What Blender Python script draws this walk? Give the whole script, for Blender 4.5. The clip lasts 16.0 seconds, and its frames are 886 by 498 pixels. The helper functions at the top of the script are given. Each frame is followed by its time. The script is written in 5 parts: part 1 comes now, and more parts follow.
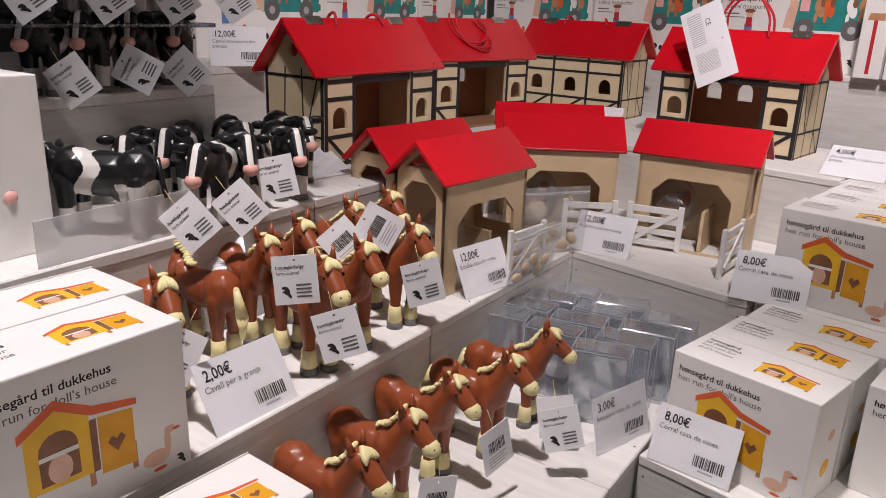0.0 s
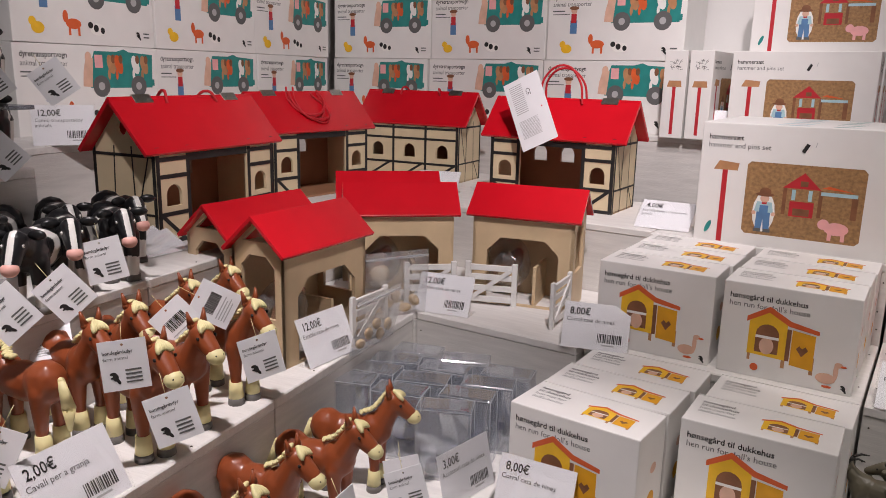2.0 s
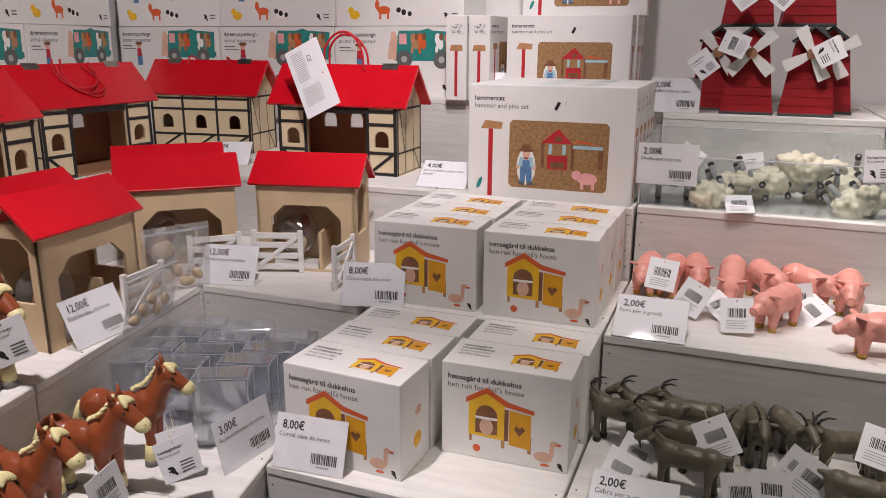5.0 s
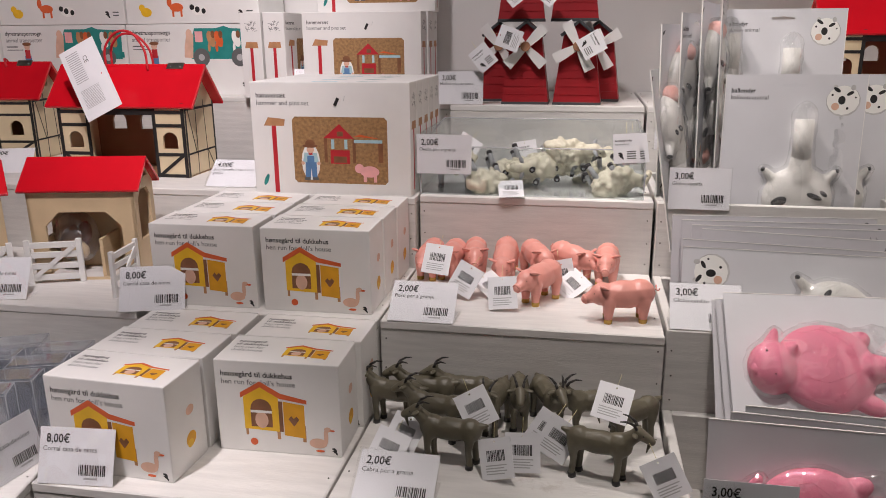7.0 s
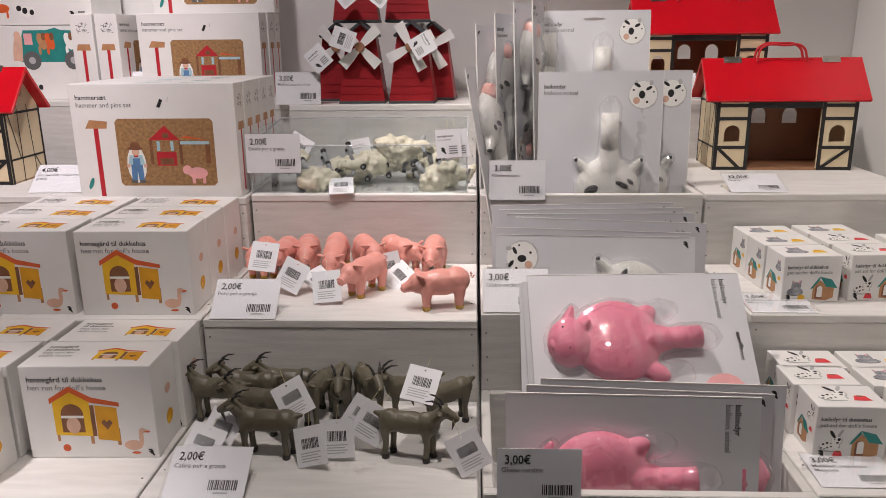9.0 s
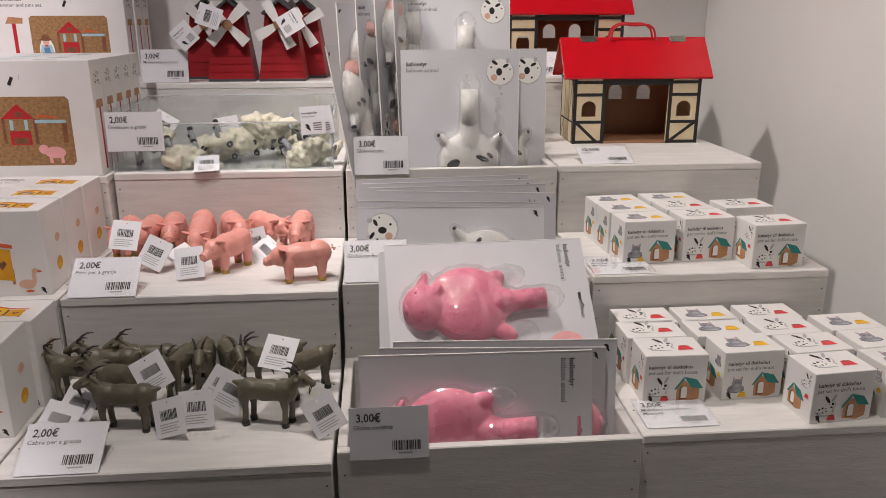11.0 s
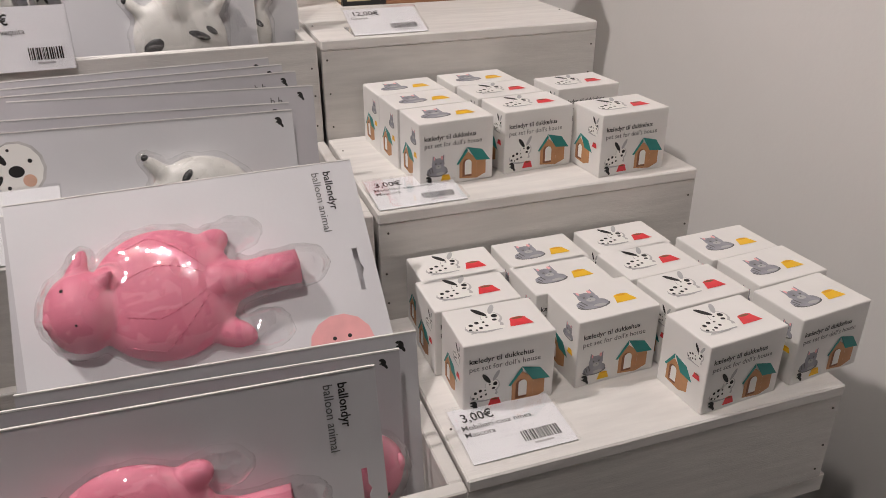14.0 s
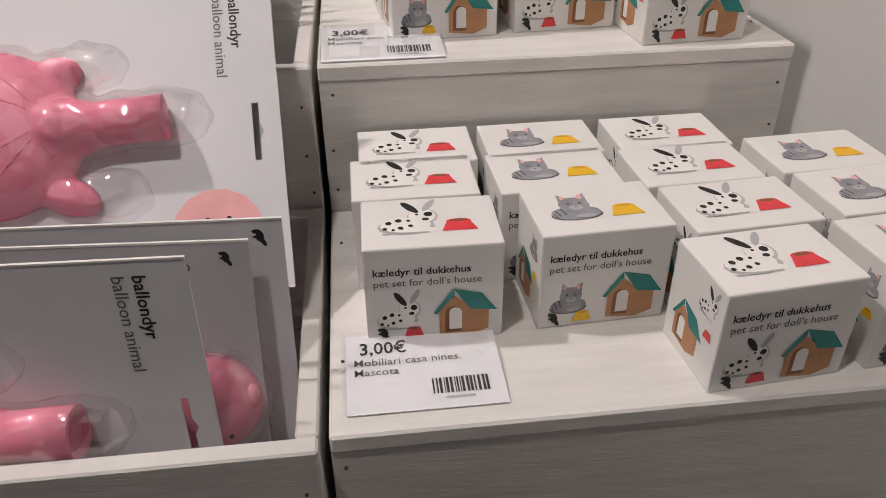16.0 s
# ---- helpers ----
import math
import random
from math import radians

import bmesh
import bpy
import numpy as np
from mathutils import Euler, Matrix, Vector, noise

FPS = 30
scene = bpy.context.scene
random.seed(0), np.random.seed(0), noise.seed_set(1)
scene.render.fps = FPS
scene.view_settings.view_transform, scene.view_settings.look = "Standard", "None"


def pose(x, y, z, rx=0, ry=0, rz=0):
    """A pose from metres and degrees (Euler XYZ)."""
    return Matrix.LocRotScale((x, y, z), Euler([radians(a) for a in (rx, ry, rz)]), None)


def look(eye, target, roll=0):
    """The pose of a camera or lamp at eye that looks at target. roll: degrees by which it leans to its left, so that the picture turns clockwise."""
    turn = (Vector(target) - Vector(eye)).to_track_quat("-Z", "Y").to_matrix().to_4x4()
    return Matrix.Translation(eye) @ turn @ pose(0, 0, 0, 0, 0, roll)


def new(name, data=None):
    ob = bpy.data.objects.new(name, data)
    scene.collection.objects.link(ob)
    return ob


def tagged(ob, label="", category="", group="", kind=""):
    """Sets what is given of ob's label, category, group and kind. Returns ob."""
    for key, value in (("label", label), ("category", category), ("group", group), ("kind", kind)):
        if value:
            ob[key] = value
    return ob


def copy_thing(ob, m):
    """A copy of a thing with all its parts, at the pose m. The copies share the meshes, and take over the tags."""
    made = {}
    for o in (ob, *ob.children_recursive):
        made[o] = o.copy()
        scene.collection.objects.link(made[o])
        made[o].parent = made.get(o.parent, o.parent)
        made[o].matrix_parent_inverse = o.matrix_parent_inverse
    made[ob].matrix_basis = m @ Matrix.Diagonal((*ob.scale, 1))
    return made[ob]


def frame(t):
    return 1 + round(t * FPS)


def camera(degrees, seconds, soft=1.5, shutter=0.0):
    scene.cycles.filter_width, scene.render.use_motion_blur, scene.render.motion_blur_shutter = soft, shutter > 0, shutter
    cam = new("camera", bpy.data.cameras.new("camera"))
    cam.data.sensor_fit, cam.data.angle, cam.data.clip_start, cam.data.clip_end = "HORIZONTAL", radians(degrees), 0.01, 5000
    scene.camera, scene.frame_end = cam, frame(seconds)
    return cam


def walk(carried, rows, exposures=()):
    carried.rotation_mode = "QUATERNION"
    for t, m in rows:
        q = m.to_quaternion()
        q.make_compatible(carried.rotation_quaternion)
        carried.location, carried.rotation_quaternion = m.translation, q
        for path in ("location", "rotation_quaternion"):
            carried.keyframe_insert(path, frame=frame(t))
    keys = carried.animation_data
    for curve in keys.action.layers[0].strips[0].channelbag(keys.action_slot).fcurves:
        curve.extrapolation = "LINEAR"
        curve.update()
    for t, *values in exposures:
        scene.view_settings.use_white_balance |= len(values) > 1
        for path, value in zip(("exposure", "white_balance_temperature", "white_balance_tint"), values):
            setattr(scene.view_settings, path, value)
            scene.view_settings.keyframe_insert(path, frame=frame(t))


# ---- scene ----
cam = camera(60.2, 16.0, soft=0.9)
PATH = [
    (0, (0.116, 0.159, 1.429), (-1.197, 1.538, 0.818), 2.1),
    (0.5, (0.131, 0.157, 1.429), (-1.115, 1.603, 0.829), 1.9),
    (1, (0.15, 0.155, 1.437), (-1.013, 1.683, 0.876), 1.7),
    (1.5, (0.154, 0.153, 1.445), (-0.958, 1.74, 0.951), 1.6),
    (2, (0.161, 0.158, 1.447), (-0.904, 1.79, 0.999), 1.3),
    (2.5, (0.17, 0.163, 1.447), (-0.827, 1.838, 1.0), 1.0),
    (3, (0.193, 0.165, 1.444), (-0.727, 1.878, 0.979), 0.4),
    (3.2, (0.208, 0.168, 1.449), (-0.678, 1.896, 0.971), 0.4),
    (5.5, (0.302, 0.173, 1.452), (-0.324, 1.996, 0.916), 0.2),
    (6, (0.34, 0.17, 1.454), (-0.189, 2.019, 0.904), 0.1),
    (6.5, (0.379, 0.173, 1.456), (-0.044, 2.05, 0.909), -0.1),
    (7, (0.417, 0.177, 1.457), (0.071, 2.071, 0.917), -0.4),
    (7.5, (0.441, 0.176, 1.459), (0.166, 2.081, 0.916), -0.5),
    (8, (0.462, 0.168, 1.459), (0.252, 2.082, 0.916), -0.4),
    (8.5, (0.497, 0.161, 1.457), (0.348, 2.082, 0.919), -0.4),
    (9, (0.544, 0.151, 1.451), (0.464, 2.076, 0.916), -0.6),
    (9.2, (0.558, 0.146, 1.449), (0.509, 2.072, 0.912), -0.6),
    (11.3, (0.628, 0.097, 1.45), (0.817, 1.999, 0.862), -0.2),
    (11.5, (0.631, 0.102, 1.45), (0.842, 2.002, 0.864), -0.3),
    (12, (0.656, 0.111, 1.441), (0.913, 2.002, 0.844), -0.7),
    (12.5, (0.681, 0.158, 1.43), (1.015, 2.026, 0.796), -1.5),
    (13, (0.731, 0.293, 1.428), (1.182, 2.109, 0.721), -1.8),
    (13.5, (0.775, 0.439, 1.41), (1.325, 2.191, 0.619), -1.4),
    (14, (0.796, 0.544, 1.369), (1.377, 2.236, 0.474), -0.4),
    (14.5, (0.867, 0.594, 1.324), (1.338, 2.275, 0.348), 1.0),
    (15, (0.942, 0.64, 1.281), (1.203, 2.343, 0.265), 0.6),
    (15.5, (0.988, 0.671, 1.245), (1.185, 2.364, 0.198), -0.1),
    (16, (1.014, 0.678, 1.239), (1.201, 2.35, 0.158), -0.6),
]
walk(cam, [(t, look(eye, target, roll)) for t, eye, target, roll in PATH])

# ---- world and light ----
world = bpy.data.worlds.new("room_dim")
scene.world = world
world.use_nodes = True
world.node_tree.nodes["Background"].inputs[0].default_value = (0.9, 0.95, 1.0, 1)
world.node_tree.nodes["Background"].inputs[1].default_value = 0.016


def spot(eye, target, watts, angle=75, blend=0.6, size=0.05, col=(1, 0.905, 0.885)):
    d = bpy.data.lights.new("track_spot", "SPOT")
    d.energy, d.spot_size, d.spot_blend, d.shadow_soft_size, d.color = watts, radians(angle), blend, size, col
    ob = new("track_spot", d)
    ob.matrix_world = look(eye, target)
    return ob


COOL, WARM = (1, 0.9, 0.925), (1, 0.905, 0.87)
# Ceiling spots out of view; the last is added to brighten boxes and barns.
SPOTS = [((-0.40, 0.30, 2.95), (-0.32, 0.54, 1.0), 165, 40, COOL), ((0.0, 0.85, 2.95), (0.05, 1.92, 1.35), 64, 55, COOL), ((0.55, 0.65, 2.95), (0.95, 1.2, 0.95), 61, 72, WARM),
         ((-0.1, 1.5, 2.95), (1.38, 1.42, 1.22), 106, 64, WARM), ((0.30, 0.30, 2.95), (-1.02, 1.80, 1.5), 150, 56, COOL)]
for eye, target, watts, wide, tone in SPOTS:
    spot(eye, target, watts, wide, col=tone)
# Weak unseen area lamp overhead, added only as fill.
fill_light = bpy.data.lights.new("ceiling_panel_light", "AREA")
fill_light.shape, fill_light.size, fill_light.size_y, fill_light.energy, fill_light.color = "RECTANGLE", 2.4, 1.2, 3.2, (1, 0.95, 0.93)
new("ceiling_panel_light", fill_light).matrix_world = pose(0.2, -0.9, 3.05)

# ---- materials ----


def surf(name, col, rough=0.5, var=0.06, scale=8, bump=0.0, bscale=250, metal=0.0, spec=0.5, coat=0.0, stretch=(1, 1, 1), dirt=None, dirt_at=0.62, island=0.0):
    """A painted or plain surface: broad colour drift, fine relief, optional stains."""
    m = bpy.data.materials.new(name)
    m.use_nodes = True
    n, l = m.node_tree.nodes, m.node_tree.links
    b = n["Principled BSDF"]
    co = n.new("ShaderNodeTexCoord")
    mp = n.new("ShaderNodeMapping")
    mp.inputs["Scale"].default_value = stretch
    l.new(co.outputs["Object"], mp.inputs[0])
    nz = n.new("ShaderNodeTexNoise")
    nz.inputs["Scale"].default_value, nz.inputs["Detail"].default_value = scale, 6
    l.new(mp.outputs[0], nz.inputs[0])
    ramp = n.new("ShaderNodeValToRGB")
    lo, hi = [max(0, c * (1 - var)) for c in col], [min(1, c * (1 + var)) for c in col]
    ramp.color_ramp.elements[0].position, ramp.color_ramp.elements[0].color = 0.3, (*lo, 1)
    ramp.color_ramp.elements[1].position, ramp.color_ramp.elements[1].color = 0.7, (*hi, 1)
    l.new(nz.outputs[0], ramp.inputs[0])
    out = ramp.outputs[0]
    if dirt:
        d1 = n.new("ShaderNodeTexNoise")
        d1.inputs["Scale"].default_value, d1.inputs["Detail"].default_value, d1.inputs["Roughness"].default_value = 5, 8, 0.7
        l.new(co.outputs["Object"], d1.inputs[0])
        r = n.new("ShaderNodeValToRGB")
        r.color_ramp.elements[0].position, r.color_ramp.elements[1].position = dirt_at, dirt_at + 0.12
        l.new(d1.outputs[0], r.inputs[0])
        mx = n.new("ShaderNodeMixRGB")
        l.new(r.outputs[0], mx.inputs[0])
        l.new(out, mx.inputs[1])
        mx.inputs[2].default_value = (*dirt, 1)
        out = mx.outputs[0]
    if island:
        oi = n.new("ShaderNodeObjectInfo")
        hs = n.new("ShaderNodeHueSaturation")
        mr = n.new("ShaderNodeMapRange")
        mr.inputs[3].default_value, mr.inputs[4].default_value = 1 - island, 1 + island
        l.new(oi.outputs["Random"], mr.inputs[0])
        l.new(mr.outputs[0], hs.inputs["Value"])
        l.new(out, hs.inputs["Color"])
        out = hs.outputs[0]
    l.new(out, b.inputs["Base Color"])
    b.inputs["Roughness"].default_value, b.inputs["Metallic"].default_value = rough, metal
    b.inputs["Specular IOR Level"].default_value, b.inputs["Coat Weight"].default_value = spec, coat
    if bump:
        bz = n.new("ShaderNodeTexNoise")
        bz.inputs["Scale"].default_value, bz.inputs["Detail"].default_value = bscale, 3
        l.new(mp.outputs[0], bz.inputs[0])
        bp = n.new("ShaderNodeBump")
        bp.inputs["Strength"].default_value, bp.inputs["Distance"].default_value = bump, 0.002
        l.new(bz.outputs[0], bp.inputs["Height"])
        l.new(bp.outputs[0], b.inputs["Normal"])
    return m


def clear(name, rough=0.03, tint=(1, 1, 1), alpha=0.16, haze=0.0):
    """Thin clear plastic: mostly see-through sheet with real gloss."""
    m = bpy.data.materials.new(name)
    m.use_nodes = True
    n, l = m.node_tree.nodes, m.node_tree.links
    n.remove(n["Principled BSDF"])
    tr, gl, mx, fr = n.new("ShaderNodeBsdfTransparent"), n.new("ShaderNodeBsdfGlossy"), n.new("ShaderNodeMixShader"), n.new("ShaderNodeLayerWeight")
    pw, ad = n.new("ShaderNodeMath"), n.new("ShaderNodeMath")
    tr.inputs[0].default_value, gl.inputs["Roughness"].default_value = (*tint, 1), rough
    pw.operation, pw.inputs[1].default_value = "POWER", 3.5
    ad.operation, ad.inputs[1].default_value, ad.inputs[2].default_value = "MULTIPLY_ADD", 0.55, alpha * 0.3
    l.new(fr.outputs["Facing"], pw.inputs[0])
    l.new(pw.outputs[0], ad.inputs[0])
    l.new(ad.outputs[0], mx.inputs[0])
    l.new(tr.outputs[0], mx.inputs[1])
    l.new(gl.outputs[0], mx.inputs[2])
    out = mx
    if haze:
        df, out = n.new("ShaderNodeBsdfDiffuse"), n.new("ShaderNodeMixShader")
        df.inputs[0].default_value, out.inputs[0].default_value = (0.8, 0.82, 0.85, 1), haze
        l.new(mx.outputs[0], out.inputs[1])
        l.new(df.outputs[0], out.inputs[2])
    l.new(out.outputs[0], n["Material Output"].inputs[0])
    return m


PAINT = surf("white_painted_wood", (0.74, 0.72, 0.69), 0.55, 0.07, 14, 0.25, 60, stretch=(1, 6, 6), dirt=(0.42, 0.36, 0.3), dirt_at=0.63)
# Same white paint darkened evenly: shade of the upright boards put into the colour.
PAINT_SHADED = surf("white_painted_wood_shaded", (0.66, 0.64, 0.61), 0.6, 0.08, 12, 0.25, 70, stretch=(1, 1, 9), dirt=(0.5, 0.45, 0.4), dirt_at=0.68)
WALL = surf("white_wall_plaster", (0.76, 0.745, 0.725), 0.75, 0.03, 3, 0.12, 120, dirt=(0.55, 0.53, 0.5), dirt_at=0.75)
FLOOR = surf("grey_floor", (0.16, 0.155, 0.15), 0.5, 0.15, 4, 0.1, 60)
# Ceiling and walls out of view, kept dark to hold down bounced light.
CEIL = surf("dark_unseen_ceiling", (0.12, 0.12, 0.12), 0.8)
UNSEEN_WALL = surf("dark_unseen_wall", (0.16, 0.155, 0.15), 0.8)
METAL = surf("grey_steel", (0.45, 0.46, 0.46), 0.35, 0.1, 30, metal=0.9)
NAIL = surf("dark_nail", (0.08, 0.07, 0.06), 0.5)
CARD = surf("white_cardboard", (0.8, 0.785, 0.76), 0.5, 0.025, 20, 0.05, 300, island=0.025)
PAPER = surf("white_paper", (0.82, 0.82, 0.84), 0.6, 0.02, 30)
GREYCARD = surf("grey_white_backing_card", (0.66, 0.66, 0.68), 0.5, 0.03, 12, 0.04, 200)
BLACK = surf("black_ink", (0.015, 0.014, 0.014), 0.6)
DARK = surf("dark_grey_ink", (0.12, 0.12, 0.12), 0.6)
GREY = surf("grey_ink", (0.45, 0.45, 0.45), 0.6)
YELLOW = surf("yellow_print", (0.85, 0.5, 0.02), 0.5, 0.08, 40)
YELLOW_D = surf("deep_yellow_print", (0.75, 0.36, 0.01), 0.5, 0.08, 40)
ORANGE = surf("orange_red_print", (0.7, 0.12, 0.03), 0.5, 0.08, 40)
BROWN = surf("brown_print", (0.22, 0.09, 0.04), 0.55, 0.2, 60)
TAN = surf("tan_print", (0.48, 0.24, 0.11), 0.55, 0.12, 60)
CORK = surf("cork_print", (0.34, 0.19, 0.08), 0.6, 0.3, 160)
RED = surf("red_print", (0.5, 0.02, 0.03), 0.5, 0.08, 40)
TEAL = surf("teal_print", (0.02, 0.24, 0.22), 0.5, 0.1, 40)
BLUE = surf("blue_print", (0.1, 0.22, 0.42), 0.5, 0.1, 40)
PALEBLUE = surf("pale_blue_print", (0.4, 0.6, 0.66), 0.5, 0.1, 40)
PEACH = surf("peach_print", (0.72, 0.45, 0.33), 0.5, 0.1, 40)
PINKP = surf("pink_print", (0.85, 0.42, 0.42), 0.5, 0.08, 40)
REDBOWL = surf("red_bowl_print", (0.75, 0.05, 0.06), 0.5, 0.1, 60)
CATGREY = surf("grey_cat_print", (0.3, 0.3, 0.33), 0.6, 0.2, 80)
PALE = surf("pale_print", (0.85, 0.84, 0.8), 0.6)
PLASTIC = clear("clear_plastic")
BLISTER = clear("blister_plastic", 0.04, (0.97, 0.97, 0.97), 0.62, 0.03)
CASE = clear("clear_acrylic", 0.02, (0.95, 0.97, 0.97), 0.25, 0.02)
PACK = clear("clear_pack_plastic", 0.06, (0.9, 0.92, 0.95), 0.6, 0.07)
FROST = clear("frosted_plastic", 0.2, (0.9, 0.9, 0.9), 0.4, 0.35)
SHELF_GLASS = clear("smoky_shelf_edge", 0.05, (0.45, 0.47, 0.52), 0.3)

# ---- mesh helpers ----


def mesh_of(bm, name, mats):
    bm.normal_update()
    me = bpy.data.meshes.new(name)
    bm.to_mesh(me)
    bm.free()
    for m in mats if isinstance(mats, (list, tuple)) else [mats]:
        me.materials.append(m)
    return me


def part(name, bm, material, parent=None, label="", m=None, smooth=False):
    me = bm if isinstance(bm, bpy.types.Mesh) else mesh_of(bm, name, material)
    if smooth:
        me.polygons.foreach_set("use_smooth", [True] * len(me.polygons))
    ob = new(name, me)
    if parent:
        ob.parent = parent
    if m is not None:
        ob.matrix_basis = m
    return tagged(ob, label)


def thing(name, label, category, m=None, group="", kind=""):
    ob = new(name)
    ob.empty_display_size = 0.02
    if m is not None:
        ob.matrix_basis = m
    return tagged(ob, label, category, group, kind)


def box_bm(x0, x1, y0, y1, z0, z1, bevel=0.0, seg=1):
    bm = bmesh.new()
    bmesh.ops.create_cube(bm, size=1, matrix=Matrix.Translation(((x0 + x1) / 2, (y0 + y1) / 2, (z0 + z1) / 2)) @ Matrix.Diagonal((x1 - x0, y1 - y0, z1 - z0, 1)))
    if bevel:
        bmesh.ops.bevel(bm, geom=bm.edges[:], offset=bevel, segments=seg, affect="EDGES", profile=0.5)
    return bm


def plate(outer, holes=(), thick=0.005):
    """A sheet in x, y with holes through it, extruded along z from 0 to thick."""
    bm = bmesh.new()
    edges = []
    for loop in (outer, *holes):
        vs = [bm.verts.new((x, y, 0)) for x, y in loop]
        edges += [bm.edges.new((vs[i], vs[(i + 1) % len(vs)])) for i in range(len(vs))]
    bmesh.ops.triangle_fill(bm, edges=edges, use_beauty=True)
    got = bmesh.ops.extrude_face_region(bm, geom=bm.faces[:])
    bmesh.ops.translate(bm, vec=(0, 0, thick), verts=[v for v in got["geom"] if isinstance(v, bmesh.types.BMVert)])
    bmesh.ops.recalc_face_normals(bm, faces=bm.faces[:])
    return bm


def rect(x0, y0, x1, y1):
    return [(x0, y0), (x1, y0), (x1, y1), (x0, y1)]


def oval(cx, cy, rx, ry=None, n=14, turn=0.0):
    ry = ry or rx
    c, s = math.cos(turn), math.sin(turn)
    return [(cx + rx * math.cos(a) * c - ry * math.sin(a) * s, cy + rx * math.cos(a) * s + ry * math.sin(a) * c) for a in [2 * math.pi * i / n for i in range(n)]]


def arch(x0, y0, x1, y1, n=8):
    r = (x1 - x0) / 2
    return [(x0, y0), (x1, y0)] + [(x0 + r + r * math.cos(math.pi * i / n), y1 - r + r * math.sin(math.pi * i / n)) for i in range(n + 1)]


def bar(x0, y0, x1, y1, w):
    d = Vector((x1 - x0, y1 - y0)).normalized() * w / 2
    return [(x0 - d.y, y0 + d.x), (x0 + d.y, y0 - d.x), (x1 + d.y, y1 - d.x), (x1 - d.y, y1 + d.x)]


def moved(shapes, dx, dy, s=1.0, sy=None, shear=0.0):
    sy = sy or s
    return [(m, [(x * s + y * shear + dx, y * sy + dy) for x, y in p]) for m, p in shapes]


def ink(name, shapes, parent, face, label="", lift=0.00002):
    """Flat printed shapes, later ones over earlier ones, on a face matrix; each separate picture is a part of its own."""
    clusters = []
    for i, (m, pts) in enumerate(shapes):
        xs, ys = [p[0] for p in pts], [p[1] for p in pts]
        b, mine = [min(xs) - 0.001, min(ys) - 0.001, max(xs) + 0.001, max(ys) + 0.001], [(i, m, pts)]
        rest = []
        for cb, items in clusters:
            if cb[0] < b[2] and b[0] < cb[2] and cb[1] < b[3] and b[1] < cb[3]:
                b, mine = [min(b[0], cb[0]), min(b[1], cb[1]), max(b[2], cb[2]), max(b[3], cb[3])], items + mine
            else:
                rest.append((cb, items))
        clusters = rest + [(b, mine)]
    for _, items in clusters:
        bm, mats = bmesh.new(), []
        for i, m, pts in sorted(items, key=lambda q: q[0]):
            if m not in mats:
                mats.append(m)
            f = bm.faces.new([bm.verts.new((x, y, 0.00012 + i * lift)) for x, y in pts])
            f.material_index = mats.index(m)
            f.normal_update()
            if f.normal.z < 0:
                f.normal_flip()
        ob = part(name, bm, mats, parent, label, face)
    return ob


TEXTS = {}


def txt(body, size, material, parent, face, x, y, bold=False, align="LEFT", name="lettering", turn=0, squeeze=1.0):
    key = (body, size, bold, align, material.name)
    if key not in TEXTS:
        cu = bpy.data.curves.new("lettering", "FONT")
        cu.body, cu.size, cu.align_x, cu.offset, cu.resolution_u = body, size, align, (0.014 * size if bold else 0.002 * size), 2
        cu.materials.append(material)
        ob = bpy.data.objects.new("lettering_source", cu)
        scene.collection.objects.link(ob)
        bpy.context.view_layer.update()
        TEXTS[key] = bpy.data.meshes.new_from_object(ob.evaluated_get(bpy.context.evaluated_depsgraph_get()))
        bpy.data.objects.remove(ob)
    return part(name, TEXTS[key], None, parent, "", face @ pose(x, y, 0.00025, 0, 0, turn) @ Matrix.Diagonal((squeeze, 1, 1, 1)))


def faces_of(w, d, h):
    def mk(x, y, z, o):
        return Matrix(((x[0], y[0], z[0], o[0]), (x[1], y[1], z[1], o[1]), (x[2], y[2], z[2], o[2]), (0, 0, 0, 1)))
    return dict(front=mk((1, 0, 0), (0, 0, 1), (0, -1, 0), (-w / 2, -d / 2, 0)), top=mk((1, 0, 0), (0, 1, 0), (0, 0, 1), (-w / 2, -d / 2, h)),
                right=mk((0, 1, 0), (0, 0, 1), (1, 0, 0), (w / 2, -d / 2, 0)), left=mk((0, -1, 0), (0, 0, 1), (-1, 0, 0), (-w / 2, d / 2, 0)))


# ---- structure ----
T1, T2, T3, T4 = 0.888, 1.025, 1.162, 1.302
WING = pose(-0.60, 1.224, 0, 0, 0, 10)


def slab(name, label, category, x0, x1, y0, y1, z0, z1, material):
    return tagged(part(name, box_bm(x0, x1, y0, y1, z0, z1), material), label, category, kind="structure")


slab("floor", "grey shop floor under the display tables", "floor", -3.2, 1.75, -2.6, 2.55, -0.1, 0, FLOOR)
slab("ceiling", "unseen dark grey ceiling closing the room", "ceiling", -3.2, 1.75, -2.6, 2.55, 3.2, 3.3, CEIL)
slab("wall_north", "white plaster wall behind the display", "wall", -3.2, 1.75, 2.4, 2.55, 0, 3.2, WALL)
slab("wall_east", "white plaster wall with faint shadows and scuffs", "wall", 1.6, 1.75, -2.6, 2.398, 0, 3.2, WALL)
# West and south walls are unseen, added to enclose the room and cut bounce.
slab("wall_west", "unseen dark grey wall closing the room to the west", "wall", -3.2, -3.05, -2.6, 2.398, 0, 3.2, UNSEEN_WALL)
slab("wall_south", "unseen dark grey wall closing the room to the south", "wall", -3.048, 1.598, -2.6, -2.45, 0, 3.2, UNSEEN_WALL)

NAIL_ME = None


